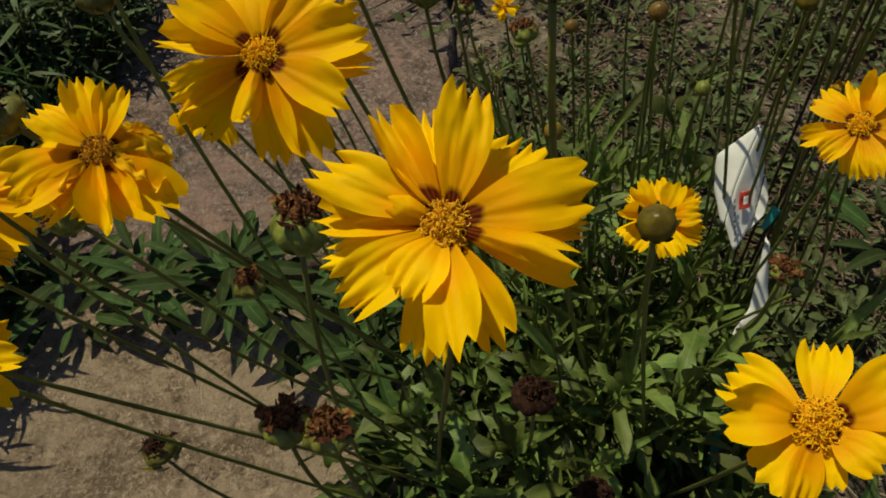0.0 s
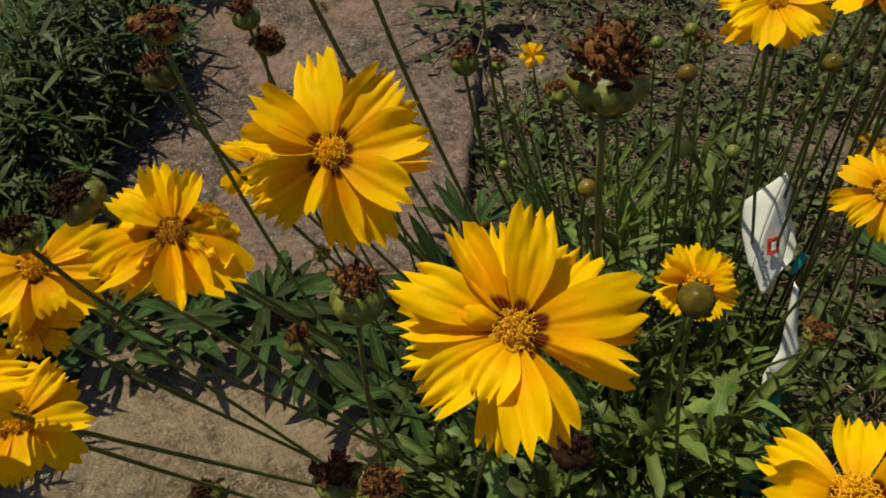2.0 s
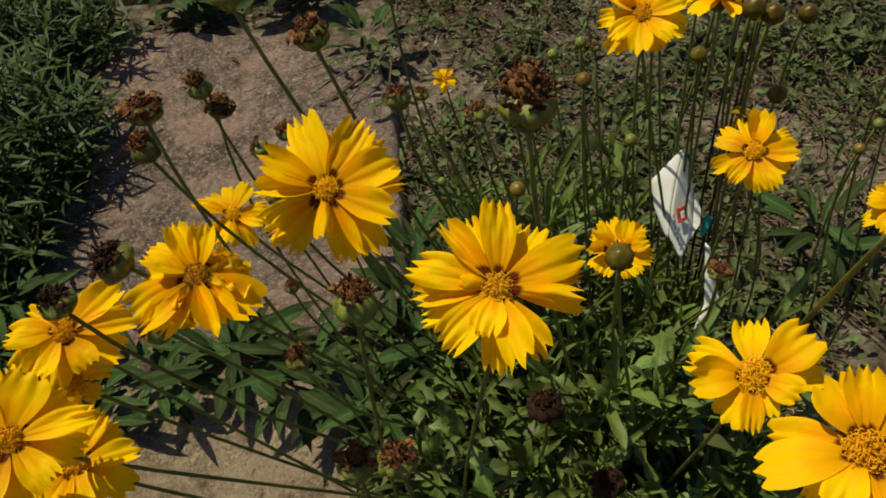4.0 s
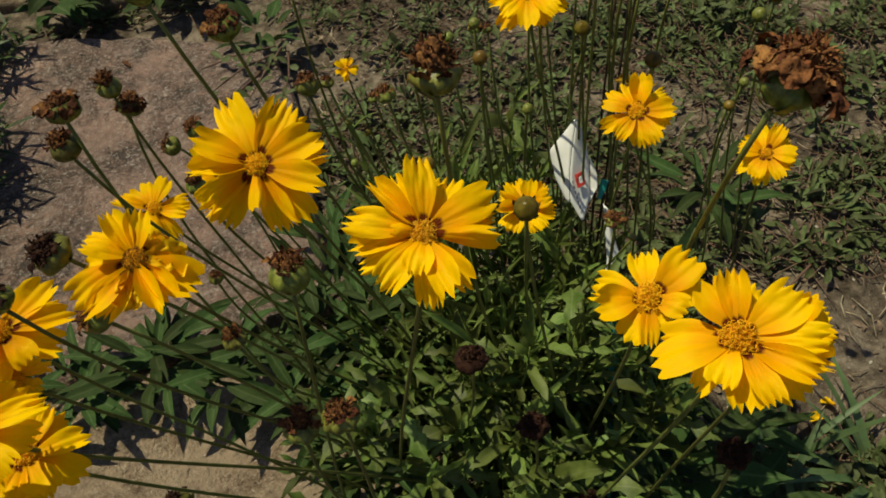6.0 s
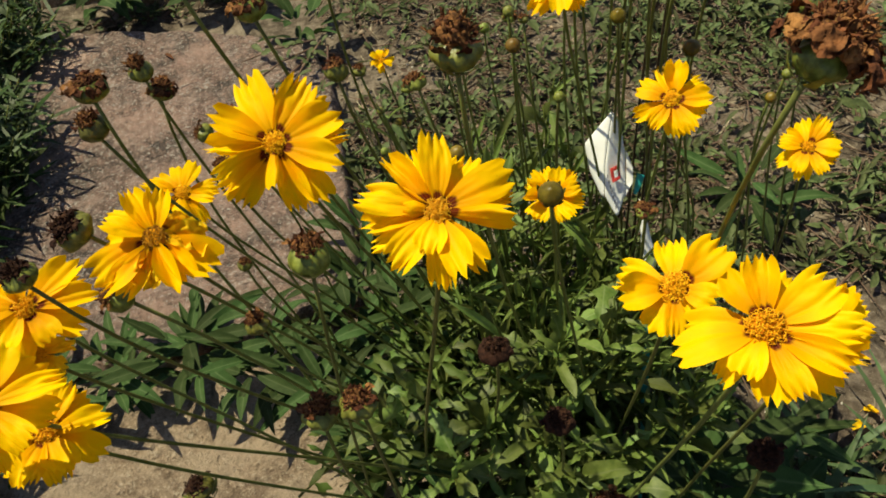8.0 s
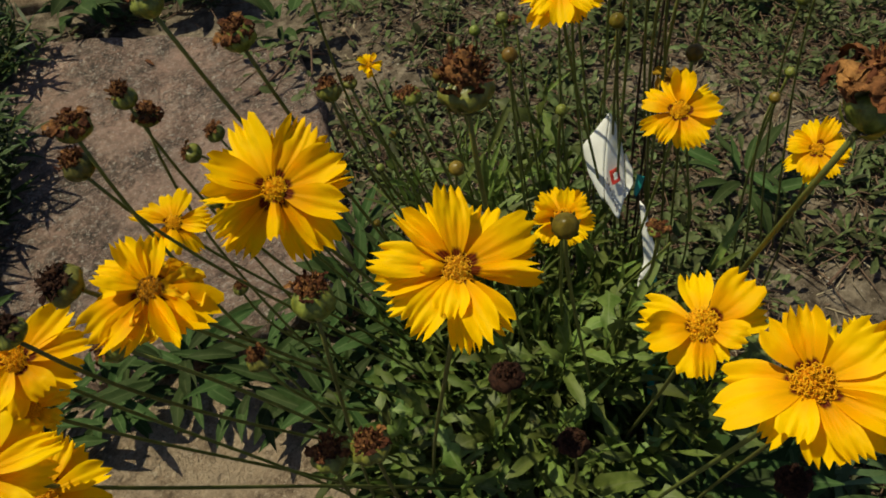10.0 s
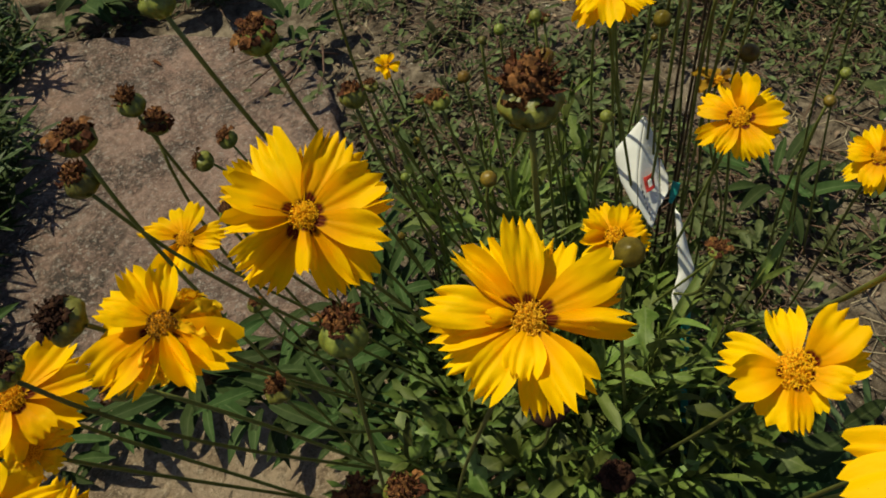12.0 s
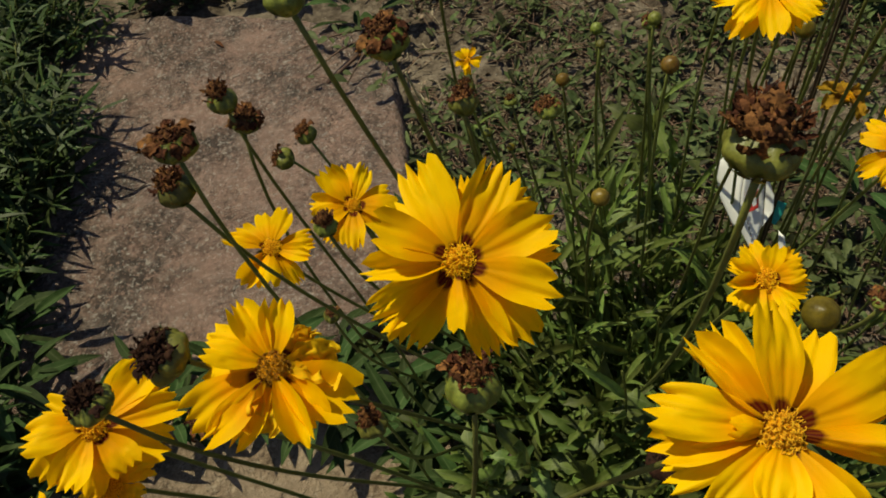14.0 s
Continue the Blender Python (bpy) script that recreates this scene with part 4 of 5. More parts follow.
rosette((-0.150, 0.600, 0.050), 34, 1.25, 1, "rosette of smooth lance-shaped leaves lying on the stone")
rosette((-0.240, 0.590, 0.040), 26, 1.15, 41, "rosette of smooth lance-shaped leaves lying on the stone")
rosette((-0.335, 0.575, 0.040), 26, 1.15, 42, "rosette of smooth lance-shaped leaves lying on the stone")
rosette((-0.060, 0.560, 0.060), 26, 1.15, 2, "rosette of dark green lance-shaped leaves between two stones")
rosette((0.020, 0.480, 0.070), 26, 1.2, 11, "leafy tuft of lance-shaped coreopsis leaves", 0.05)
rosette((0.045, 0.560, 0.060), 24, 1.15, 12, "leafy tuft of lance-shaped coreopsis leaves", 0.05)
rosette((0.060, 0.400, 0.080), 26, 1.15, 13, "leafy tuft of lance-shaped coreopsis leaves", 0.05)
rosette((-0.020, 0.530, 0.040), 22, 1.1, 14, "leafy tuft of lance-shaped coreopsis leaves", 0.05)
rosette((0.070, 0.640, 0.050), 26, 1.2, 21, "leafy tuft of lance-shaped leaves at the stone's edge", 0.05, (0.2, 0.9))
rosette((0.100, 0.560, 0.060), 26, 1.15, 22, "leafy tuft of lance-shaped leaves among flower stems", 0.05, (0.2, 0.9))
rosette((0.085, 0.730, 0.030), 20, 1.1, 23, "leafy tuft of lance-shaped leaves at the stone's edge", 0.04, (0.2, 0.9))
rosette((0.130, 0.640, 0.040), 22, 1.1, 24, "leafy tuft of lance-shaped leaves among flower stems", 0.05, (0.3, 1.0))
rosette((-0.430, 0.640, 0.060), 30, 1.2, 3, "clump of broad green leaves at the edge of a stone")
rosette((-0.460, 0.540, 0.050), 26, 1.2, 4, "clump of broad green leaves at the edge of a stone")
rosette((-0.440, 0.740, 0.050), 24, 1.1, 5, "clump of broad green leaves at the edge of a stone")
rosette((0.045, 1.260, 0.030), 16, 1.2, 6, "small weed with broad green leaves beside a stone", kinds=MID_LEAVES)
rosette((-0.090, 1.460, 0.040), 34, 1.5, 7, "small weed with broad green leaves in the gap between stones", kinds=MID_LEAVES)
rosette((-0.300, 1.470, 0.040), 34, 1.5, 8, "small weed with broad green leaves in the gap between stones", kinds=MID_LEAVES)
rosette((0.600, 0.660, 0.030), 16, 1.3, 9, "weed with long narrow green leaves on bare soil")
rosette((0.460, 0.330, 0.040), 16, 1.25, 10, "weed with broad green leaves on bare soil")
rosette((0.350, 0.290, 0.070), 14, 1.5, 31, "tuft of long broad green coreopsis leaves over bare soil", 0.04, (0.25, 0.9), MID_LEAVES)
rosette((0.300, 0.250, 0.060), 12, 1.4, 32, "tuft of long broad green coreopsis leaves over bare soil", 0.04, (0.2, 0.8), MID_LEAVES)
rosette((0.420, 0.260, 0.040), 12, 1.5, 33, "tuft of long broad green coreopsis leaves over bare soil", 0.04, (0.2, 0.8), MID_LEAVES)


# ---- the fine-leaved bush beside the stones ----
def linear_leaf(length, width, bend):
    v = []
    for i in range(4):
        u = i / 3
        w = width * (0.5, 1.0, 0.8, 0.05)[i] / 2
        v += [(-w, length * u, -bend * u * u * length), (w, length * u, -bend * u * u * length)]
    return mesh("leaf", v, grid_faces(4, 2), BUSH)


FINE = [linear_leaf(0.046, 0.0066, 0.1), linear_leaf(0.056, 0.0058, 0.3), linear_leaf(0.036, 0.0072, 0.5)]


def fine_bush(centre, size, height, shoots, seed):
    r = random.Random(7000 + seed)
    root = thing("bushy_plant", (*centre, 0.0), "low bushy plant with narrow dark green leaves beside the stones", "plant", "bushy plants")
    root.matrix_world = Matrix.Translation((*centre, 0.0))
    stalks, leaves = [], []
    for i in range(shoots):
        a, q = r.uniform(0, 6.283), math.sqrt(r.random())
        b = Vector((size[0] * q * math.cos(a) * 0.7, size[1] * q * math.sin(a) * 0.8, 0))
        t = Vector((size[0] * q * math.cos(a) * 1.1 + r.uniform(-.03, .03), size[1] * q * math.sin(a) * 1.05 + r.uniform(-.03, .03), height * (1 - 0.55 * q * q) * r.uniform(0.6, 1.15)))
        pts = bezier(b, b + Vector((0, 0, t.z * 0.5)), b.lerp(t, 0.7) + Vector((0, 0, 0.01)), t, 6)
        stalks.append(tube(pts, [0.0013] * 7, 4))
        for k in range(16):
            j = (0.25 + 0.75 * k / 15) * 6
            p = pts[min(5, int(j))].lerp(pts[min(6, int(j) + 1)], j - int(j))
            leaves.append((r.randrange(3), aim(p, polar(k * 2.4 + r.uniform(-.5, .5), r.uniform(0.0, 0.95)), r.uniform(-40, 40), r.uniform(0.7, 1.25))))
    tagged(part("stalk_tangle", mesh("stalk_tangle", *join(stalks), STEM), root), kind="stuff")
    tagged(part("leaf_mass", mass("leaf_mass", FINE, leaves, BUSH), root), kind="stuff")


fine_bush((-0.525, 1.030), (0.15, 0.22), 0.21, 150, 1)
fine_bush((-0.560, 1.360), (0.17, 0.18), 0.20, 120, 2)
fine_bush((-0.560, 0.840), (0.13, 0.16), 0.19, 120, 3)
fine_bush((-0.520, 0.530), (0.12, 0.14), 0.30, 130, 4)


# ---- low weeds over the soil ----
def oval_leaf(length, width, cup=0.15):
    """A small spoon-shaped leaf, folded a little along its middle."""
    prof = ((0.0, 0.10), (0.30, 0.62), (0.55, 1.0), (0.80, 0.92), (0.94, 0.55), (1.0, 0.12))
    v = []
    for u, w in prof:
        h = width * w / 2
        v += [(-h, length * u, cup * h * 2 - 0.1 * length * u * u), (0, length * u, -0.1 * length * u * u), (h, length * u, cup * h * 2 - 0.1 * length * u * u)]
    return mesh("leaf", v, grid_faces(6, 3), WEED)


OVALS = [oval_leaf(0.017, 0.0092), oval_leaf(0.022, 0.0080, 0.3), oval_leaf(0.013, 0.0078), oval_leaf(0.028, 0.0052, 0.4)]
rw = random.Random(99)
weeds, sprigs = [], []


def on_stone(x, y):
    return (-0.47 < x < 0.078 and 0.66 < y < 1.44) or (-0.43 < x < 0.11 and 0.16 < y < 0.64) or (-0.57 < x < 0.09 and 1.46 < y < 2.1)


made = 0
while made < 40000:
    made += 1
    if made < 9000:
        x, y, far = rw.uniform(-0.9, 1.5), rw.uniform(0.05, 2.3), 0.0
    else:
        x, y = rw.uniform(-2.4, 3.0), rw.uniform(-1.2, 3.8)
        far = max(-0.9 - x, x - 1.5, 0.05 - y, y - 2.3)
        if far <= 0 or rw.random() > 0.75 * math.exp(-far / 0.40):
            continue
    thick = 0.60 + 0.95 * noise.noise(Vector((x, y, 3)) * 5.5) + 0.5 * noise.noise(Vector((x, y, 8)) * 14)
    thick -= 1.3 * math.sqrt(max(0.0, 1 - math.hypot((x - 0.68) / 0.20, (y - 0.43) / 0.19)))
    grow = 1.0 + 0.5 * max(-0.4, noise.noise(Vector((x, y, 15)) * 6))
    if on_stone(x, y) or rw.random() > thick:
        continue
    z = ground_height(x, y)
    n = rw.randrange(6, 15)
    reach = rw.uniform(0.01, 0.035)
    for i in range(n):
        az = rw.uniform(0, 6.283)
        q = rw.random()
        p = (x + reach * q * math.cos(az), y + reach * q * math.sin(az), z + rw.uniform(0.003, 0.022))
        weeds.append((rw.randrange(4), aim(p, polar(az + rw.uniform(-.7, .7), rw.uniform(-0.1, 0.9)), rw.uniform(-45, 45), rw.uniform(0.45, 1.3) * grow)))
    for i in range(2):
        a, l = rw.uniform(0, 6.283), rw.uniform(0.03, 0.11)
        b = a + rw.uniform(-0.7, 0.7)
        sprigs.append(tube([(x, y, z), (x + 0.4 * l * math.cos(a), y + 0.4 * l * math.sin(a), z + rw.uniform(0.006, 0.022)), (x + l * math.cos(b), y + l * math.sin(b), z + rw.uniform(0.002, 0.016))], [0.0012, 0.0010, 0.0007], 4))
weed_cover = new("ground_weeds", mass("ground_weeds", OVALS, weeds, WEED))
tagged(weed_cover, "creeping weeds with small oval green leaves over the soil", "weeds", kind="stuff")
sprig_mess = new("creeping_stalks", mesh("creeping_stalks", *join(sprigs), TWIG))
tagged(sprig_mess, "thin reddish creeping weed stalks on the soil", "weeds", kind="stuff")


rk = random.Random(64)
for i in range(16):
    x, y = rk.uniform(0.42, 1.05), rk.uniform(0.58, 1.45)
    rosette((x, y, ground_height(x, y) + 0.002), rk.randrange(11, 18), rk.uniform(1.4, 2.1), 40 + i, "small weed with spoon-shaped grey-green leaves on the soil", 0.025, (0.05, 0.8), OVALS)


# ---- grit, straw and twigs on the soil ----
def lump(r, place, size):
    v = []
    base = [(1, 0, 0), (-1, 0, 0), (0, 1, 0), (0, -1, 0), (0, 0, 0.8), (0, 0, -0.6), (0.65, 0.65, 0.3), (-0.65, 0.65, 0.3), (-0.65, -0.65, 0.3), (0.65, -0.65, 0.3)]
    turn = Matrix.Rotation(r.uniform(0, 6.283), 3, "Z")
    for b in base:
        v.append(Vector(place) + turn @ Vector((b[0] * r.uniform(0.7, 1.3), b[1] * r.uniform(0.5, 0.9), b[2] * r.uniform(0.5, 0.9))) * size)
    f = [(0, 6, 4, 9), (6, 2, 7, 4), (4, 7, 1, 8), (4, 8, 3, 9), (0, 9, 3, 5), (3, 8, 1, 5), (1, 7, 2, 5), (2, 6, 0, 5)]
    return v, f


rp = random.Random(55)
grit, straws = [], []
for i in range(2600):
    x, y = rp.uniform(-0.7, 1.4), rp.uniform(0.05, 2.0)
    if on_stone(x, y):
        continue
    s = rp.uniform(0.0010, 0.0030) * (2.2 if rp.random() < 0.06 else 1)
    grit.append(lump(rp, (x, y, ground_height(x, y) + s * 0.3), s))
for i in range(2600):
    x, y = rp.uniform(-0.5, 1.3), rp.uniform(0.1, 1.9)
    if on_stone(x, y):
        continue
    a, l = rp.uniform(0, 6.283), rp.uniform(0.015, 0.07)
    z = ground_height(x, y) + 0.004
    straws.append(tube([(x, y, z), (x + l * 0.5 * math.cos(a), y + l * 0.5 * math.sin(a), z + rp.uniform(0, 0.006)), (x + l * math.cos(a + 0.3), y + l * math.sin(a + 0.3), z)], [0.0008] * 3, 4))
LITTER = plain_plant("dead_leaf", (0.083, 0.054, 0.038), (0.296, 0.217, 0.161), 90, 0.85, 0.1, "island", 0.015, 0.5, 0.0, 0.5)
dead = []
for i in range(8000):
    x, y = rp.uniform(-0.6, 1.4), rp.uniform(0.05, 2.1)
    if on_stone(x, y):
        continue
    dead.append((rp.randrange(3), aim((x, y, ground_height(x, y) + 0.003), polar(rp.uniform(0, 6.283), rp.uniform(-0.05, 0.35)), rp.uniform(-60, 60), rp.uniform(0.25, 0.9))))
tagged(new("leaf_litter", mass("leaf_litter", OVALS, dead, LITTER)), "dry brown leaf litter scattered on the soil", "litter", kind="stuff")
tagged(new("grit", mesh("grit", *join(grit), PEBBLE, smooth=False)), "small pale stones and crumbs on the soil", "gravel", kind="stuff")
tagged(new("straw_litter", mesh("straw_litter", *join(straws), STRAW)), "dry straw-coloured plant litter on the soil", "litter", kind="stuff")


# ---- grass ----
def grass_tuft(place, blades, length, seed, lean=(0, 0)):
    r = random.Random(8000 + seed)
    root = thing("grass_tuft", place, "tuft of broad blue-green grass blades on bare soil", "grass", "grass tufts")
    root.matrix_world = Matrix.Translation(place)
    for i in range(blades):
        az = r.uniform(0, 6.283)
        l, w = length * r.uniform(0.6, 1.15), r.uniform(0.007, 0.013)
        d = (polar(az, r.uniform(0.35, 1.1)) + Vector((*lean, 0))).normalized()
        s = d.cross(Vector((0, 0, 1))).normalized()
        v, uvs, p = [], [], Vector((math.cos(az), math.sin(az), 0)) * 0.008
        for k in range(7):
            u = k / 6
            ww = w * (1 - u ** 2.2) * 0.5 + 0.0002
            v += [p - s * ww, p + Vector((0, 0, -0.3 * ww)), p + s * ww]
            d = (d + Vector((0, 0, -0.13))).normalized()
            p = p + d * l / 6
        part("blade", mesh("blade", v, grid_faces(7, 3), GRASS), root)


grass_tuft((0.520, 0.300, 0.0), 13, 0.16, 1, (-0.2, 0.1))
grass_tuft((0.600, 0.250, 0.0), 11, 0.18, 2, (-0.3, 0.2))
grass_tuft((0.470, 0.240, 0.0), 9, 0.15, 3)
grass_tuft((0.980, 1.150, 0.0), 9, 0.13, 4)


# ---- the plant label ----
def sheet(left, right, thick=0.0006, bow=0.002):
    """A bent plastic sheet between a left and a right edge, both from top to foot (x, y, z), with y away from its face."""
    rows, cols = 26, 7

    def along(edge, u):
        k = u * (len(edge) - 1)
        i = min(int(k), len(edge) - 2)
        return Vector(edge[i]).lerp(Vector(edge[i + 1]), k - i)

    front = []
    for i in range(rows):
        u = i / (rows - 1)
        a, b = along(left, u), along(right, u)
        for c in range(cols):
            v = c / (cols - 1)
            front.append(a.lerp(b, v) + Vector((0, -bow * math.sin(math.pi * v) * (0.5 + 0.5 * math.sin(5 * u + 1)), 0)))
    f = grid_faces(rows, cols)
    m = len(front)
    edge = list(range(cols)) + [cols * i + cols - 1 for i in range(1, rows)] + [cols * (rows - 1) + j for j in range(cols - 2, -1, -1)] + [cols * i for i in range(rows - 2, 0, -1)]
    faces = f + [tuple(i + m for i in q[::-1]) for q in f]
    faces += [(edge[k], edge[k] + m, edge[(k + 1) % len(edge)] + m, edge[(k + 1) % len(edge)]) for k in range(len(edge))]
    return front + [p + Vector((0, thick, 0)) for p in front], faces


tag = thing("plant_label", (0.319, 0.483, 0.337), "creased white plastic plant label with red mark and teal stake", "plant label")
tag_out = Vector((-0.30, -0.80, 0.52)).normalized()
tag_side = Vector((0, 0, 1)).cross(tag_out).normalized()
tag.matrix_world = Matrix.Translation((0.319, 0.483, 0.337)) @ Matrix((tag_side, -tag_out, tag_out.cross(tag_side))).transposed().to_4x4()
FOLD = [(-0.0138, 0.0, 0.0600), (-0.0158, -0.001, 0.0342), (-0.0168, -0.002, 0.0120), (-0.0150, -0.001, -0.0180)]
card = part("card", mesh("card", *sheet([(-0.0145, 0.0, 0.0600), (-0.0352, 0.016, 0.0270), (-0.0285, 0.014, 0.0020), (-0.0170, 0.004, -0.0180)], FOLD, bow=0.001), WHITE), tag, None, "white plastic card, folded lengthwise")
flap = part("card_flap", mesh("card_flap", *sheet([(-0.0134, 0.0, 0.0598), (-0.0154, -0.001, 0.0342), (-0.0164, -0.002, 0.0120), (-0.0146, -0.001, -0.0160), (-0.0030, 0.0, -0.0345)], [(-0.0110, 0.004, 0.0560), (-0.0040, 0.008, 0.0427), (0.0010, 0.008, 0.0208), (0.0040, 0.004, -0.0130), (-0.0010, 0.0, -0.0345)]), WHITE), tag, None, "creased printed half of the white card")
part("torn_edge", mesh("torn_edge", *sheet([(0.0012, 0.004, 0.0240), (0.0030, 0.006, 0.0089), (0.0040, 0.006, -0.0060), (0.0030, 0.005, -0.0180)], [(0.0022, 0.002, 0.0235), (0.0085, 0.002, 0.0095), (0.0098, 0.002, -0.0033), (0.0036, 0.004, -0.0180)], bow=0.001), WHITE), tag, None, "torn white edge")
part("stake", mesh("stake", *sheet([(0.0165, 0.004, -0.0190), (0.0207, 0.002, -0.0517), (0.0245, 0.006, -0.0780), (0.0192, 0.002, -0.0992), (0.0220, 0.0, -0.1150)], [(0.0205, 0.0, -0.0220), (0.0310, 0.005, -0.0569), (0.0365, 0.002, -0.0717), (0.0352, 0.006, -0.0927), (0.0260, 0.003, -0.1150)], bow=0.004), WHITE), tag, None, "crumpled white plastic strip")
part("teal_strip", mesh("teal_strip", *sheet([(0.0135, 0.008, 0.0040), (0.0120, 0.008, -0.0060), (0.0115, 0.008, -0.0150)], [(0.0200, 0.007, 0.0020), (0.0180, 0.007, -0.0080), (0.0140, 0.007, -0.0160)], bow=0.001), TEAL), tag, None, "teal plastic edge")
part("teal_stake", mesh("teal_stake", *sheet([(0.0300, 0.008, -0.0930), (0.0310, 0.008, -0.1400), (0.0400, 0.008, -0.2600), (0.0480, 0.008, -0.4000)], [(0.0370, 0.008, -0.0930), (0.0390, 0.008, -0.1400), (0.0460, 0.008, -0.2600), (0.0510, 0.008, -0.4000)], bow=0.001), TEAL), tag, None, "teal plastic stake")
part("red_mark", mesh("red_mark", *sheet([(-0.0120, -0.0026, 0.0095), (-0.0105, -0.0026, 0.0030), (-0.0085, -0.0026, -0.0035)], [(-0.0035, 0.0012, 0.0140), (-0.0025, 0.0010, 0.0070), (-0.0015, 0.0006, 0.0000)], 0.0002, 0.0022), RED_INK), flap, None, "small red printed square")
part("red_mark", mesh("red_mark", *sheet([(-0.0085, -0.0042, 0.0075), (-0.0078, -0.0042, 0.0045), (-0.0070, -0.0042, 0.0015)], [(-0.0055, -0.0034, 0.0092), (-0.0048, -0.0034, 0.0062), (-0.0042, -0.0034, 0.0032)], 0.0002, 0.0004), WHITE), flap)
for i in range(7):
    part("print_bar", mesh("print_bar", *sheet([(-0.0142 + 0.0016 * i, -0.0040, 0.004 - 0.0047 * i), (-0.0138 + 0.0016 * i, -0.0040, 0.0008 - 0.0047 * i)], [(-0.0130 + 0.0016 * i, -0.0040, 0.0042 - 0.0047 * i), (-0.0126 + 0.0016 * i, -0.0040, 0.0010 - 0.0047 * i)], 0.0002, 0.0), GREY_INK), flap)

# ---- twigs ----
def twig(points, thick, label):
    p0 = Vector(points[0])
    ob = new("twig", mesh("twig", *tube([Vector(p) - p0 for p in points], [thick * (1 - 0.12 * i) for i in range(len(points))], 6), TWIG))
    ob.location = p0
    return tagged(ob, label, "twig", "twigs")


twig([(-0.02, 1.10, 0.040), (0.03, 1.14, 0.046), (0.06, 1.18, 0.044), (0.11, 1.19, 0.020)], 0.003, "thin reddish twig across the edge of a stone")
twig([(0.60, 0.78, 0.006), (0.66, 0.74, 0.012), (0.71, 0.74, 0.010), (0.76, 0.70, 0.006)], 0.0024, "thin brown twig lying on the soil")
twig([(0.64, 0.50, 0.006), (0.70, 0.53, 0.012), (0.76, 0.52, 0.006)], 0.0022, "thin brown twig lying on the soil")


DEAD = plain_plant("dead_stalk", (0.030, 0.020, 0.012), (0.095, 0.066, 0.036), 60, 0.8, 0.15, "object", 0.01, 0.2, 0.0, 0.5)
dead = thing("dead_stalk", (0.361, 0.517, 0.0), "bundle of upright dark brown dead flower stalks", "plant stalk")
dead.matrix_world = Matrix.Translation((0.361, 0.517, 0.0))
for dx, dy, tx, ty, top in ((0.0, 0.0, -0.013, -0.005, 0.62), (0.006, 0.004, -0.004, 0.002, 0.58), (-0.004, 0.003, -0.020, 0.004, 0.54)):
    part("stalk", mesh("stalk", *tube(bezier(Vector((dx, dy, 0)), Vector((dx + 0.004, dy, top * 0.3)), Vector((tx - 0.003, ty, top * 0.7)), Vector((tx, ty, top)), 8), [0.0017 - 0.0001 * i for i in range(9)], 6), DEAD), dead)
PALE = plain_plant("pale_straw", (0.360, 0.300, 0.150), (0.560, 0.500, 0.300), 60, 0.7, 0.2, "object", 0.01, 0.1, 0.0, 0.4)


def straw_stalk(points, thick):
    p0 = Vector(points[0])
    ob = new("straw_stalk", mesh("straw_stalk", *tube(bezier(*[Vector(p) - p0 for p in points], 8), [thick * (1 - 0.05 * i) for i in range(9)], 6), PALE))
    ob.location = p0
    tagged(ob, "dry pale straw-coloured stalk among green stems", "dry stalk", "dry stalks")


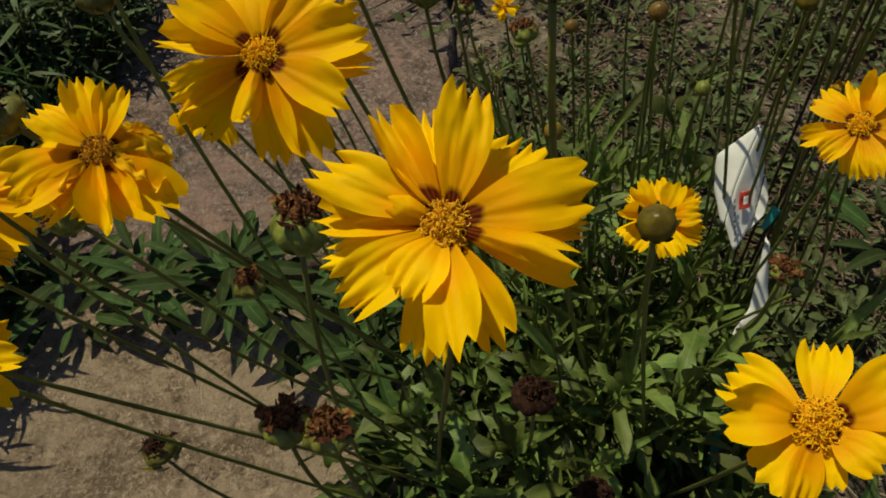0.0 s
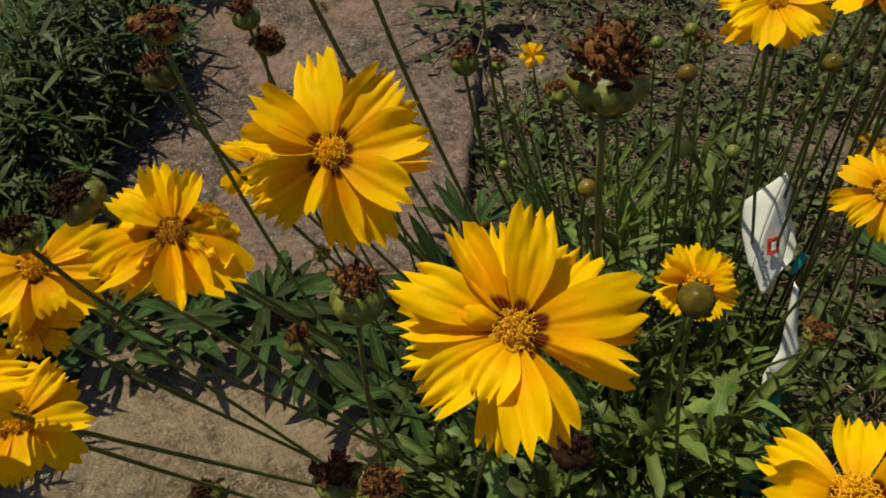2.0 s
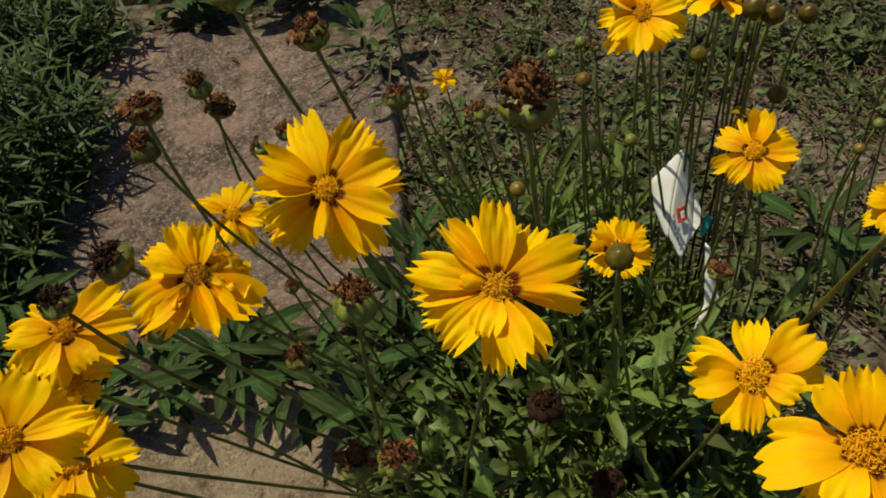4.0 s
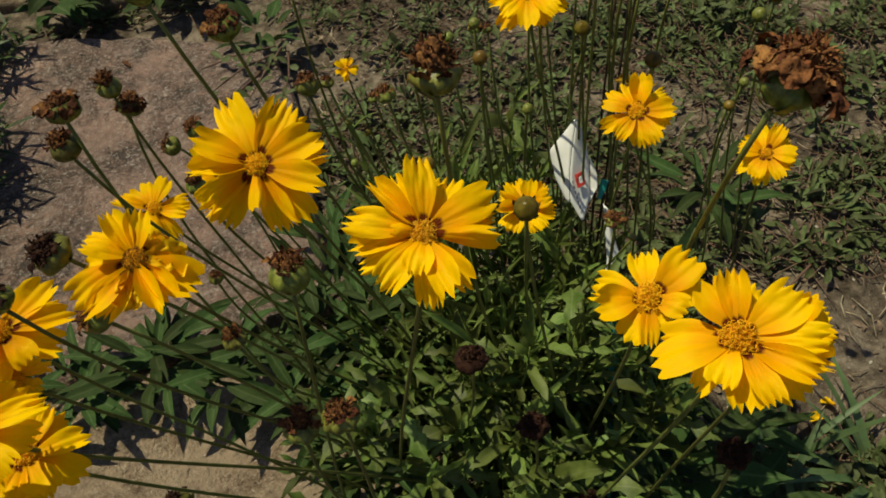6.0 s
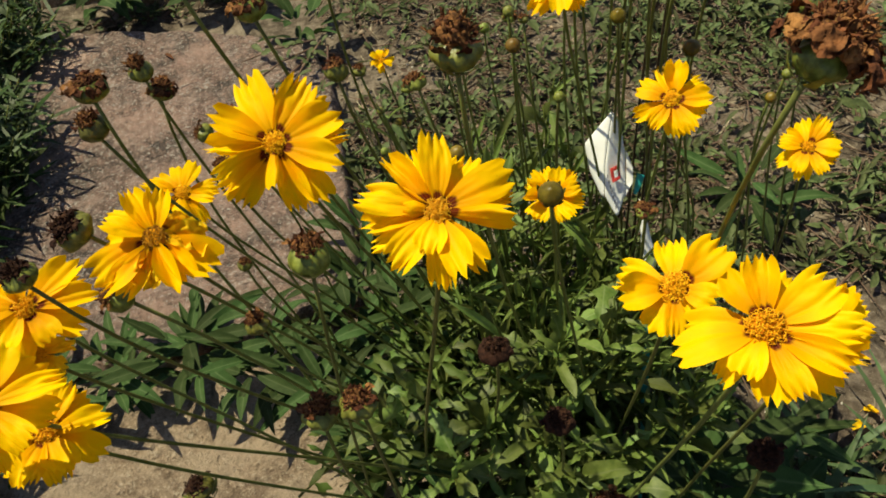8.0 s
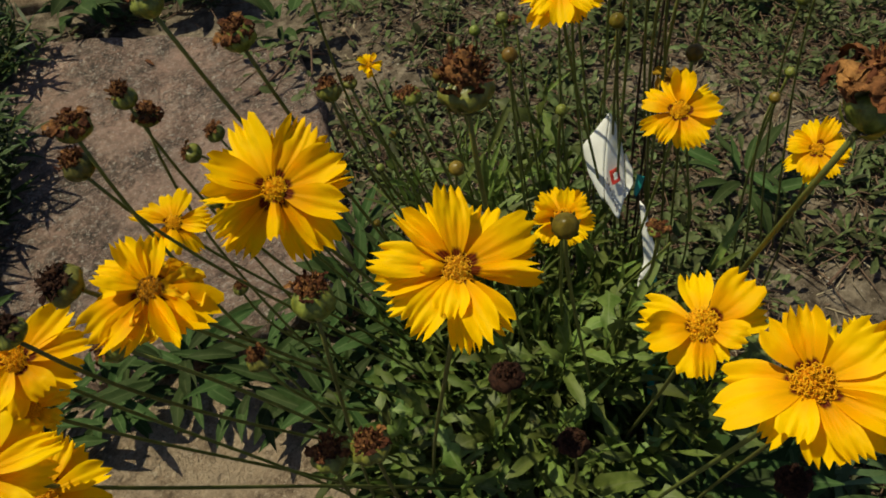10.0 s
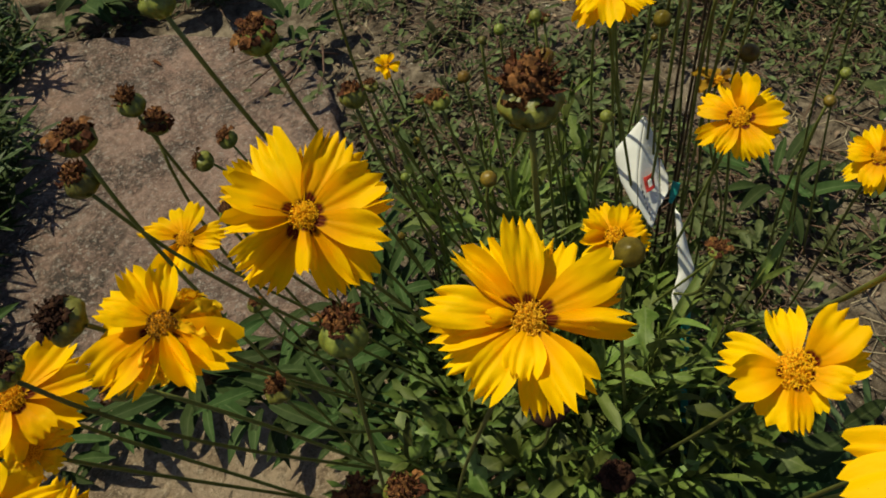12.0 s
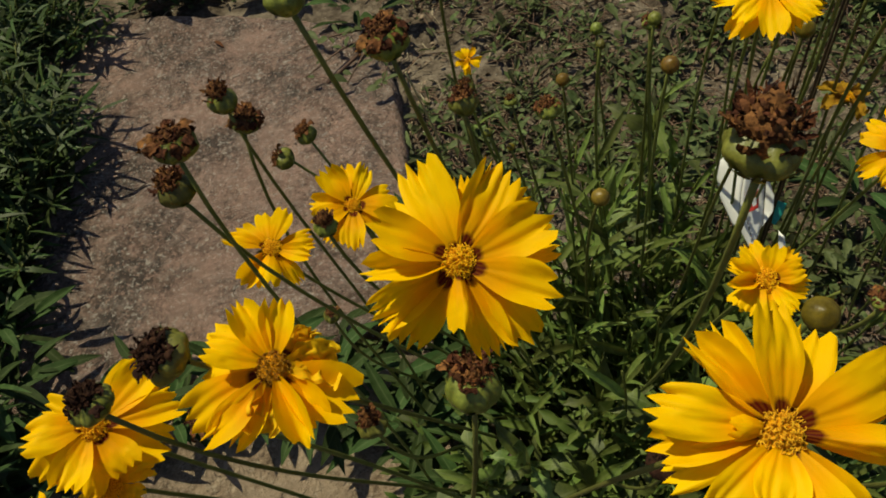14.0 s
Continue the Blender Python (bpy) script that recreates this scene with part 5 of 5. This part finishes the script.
straw_stalk([(0.128, 0.950, 0.0), (0.118, 0.925, 0.07), (0.102, 0.895, 0.15), (0.089, 0.868, 0.22)], 0.0019)
straw_stalk([(0.150, 0.935, 0.000), (0.150, 0.925, 0.050), (0.146, 0.910, 0.100), (0.145, 0.900, 0.150)], 0.0014)
straw_stalk([(0.262, 1.066, -0.000), (0.263, 1.039, 0.043), (0.256, 1.012, 0.087), (0.253, 0.985, 0.130)], 0.0010)
straw_stalk([(0.267, 0.903, -0.000), (0.269, 0.882, 0.047), (0.263, 0.861, 0.093), (0.261, 0.841, 0.140)], 0.0010)


creeper = thing("creeping_weed", (0.06, 1.15, 0.045), "creeping weed with reddish stalks and small leaves at a stone's edge", "weed")
creeper.matrix_world = Matrix.Translation((0.06, 1.15, 0.045))
rc = random.Random(12)
for ends in (((0.02, 0.03), (-0.05, 0.00), (-0.11, -0.05)), ((0.02, 0.03), (-0.02, -0.03), (-0.05, -0.08)), ((0.03, 0.03), (0.02, -0.05), (0.00, -0.11)), ((0.01, 0.04), (-0.06, 0.04), (-0.12, 0.03))):
    pts = [Vector((x, y, 0.006 + rc.uniform(0, 0.012))) for x, y in ends]
    run = part("stalk", mesh("stalk", *tube(pts, [0.0020, 0.0016, 0.0011], 6), TWIG), creeper, None, "reddish creeping stalk")
    for k in range(9):
        u = rc.random() * 2
        p = pts[0].lerp(pts[1], u) if u < 1 else pts[1].lerp(pts[2], u - 1)
        part("leaf", OVALS[k % 3], run, aim(p, polar(rc.uniform(0, 6.283), rc.uniform(0.0, 0.7)), rc.uniform(-30, 30), rc.uniform(0.9, 1.5)))


# ---- fallen bits on the ground ----
def fallen_petal(x, y, z, turn, size, me, label):
    ob = new("fallen_petal", me)
    ob.matrix_world = pose(x, y, z, 8, 6, turn) @ Matrix.Diagonal((size * 0.6, size, size, 1))
    return tagged(ob, label, "petal", "fallen petals")


fallen_petal(0.590, 0.327, 0.012, 70, 0.020, WILTED[0], "withered yellow petal fallen on the soil")
fallen_petal(0.606, 0.335, 0.012, 20, 0.016, WILTED[1], "withered yellow petal fallen on the soil")
bit = new("dead_leaf", mass("dead_leaf", OVALS, [(1, Matrix.Scale(1.1, 4))], DRIED))
bit.matrix_world = pose(-0.178, 1.241, 0.042, 10, 12, 40)
tagged(bit, "small dry brown leaf lying on the stone", "leaf")
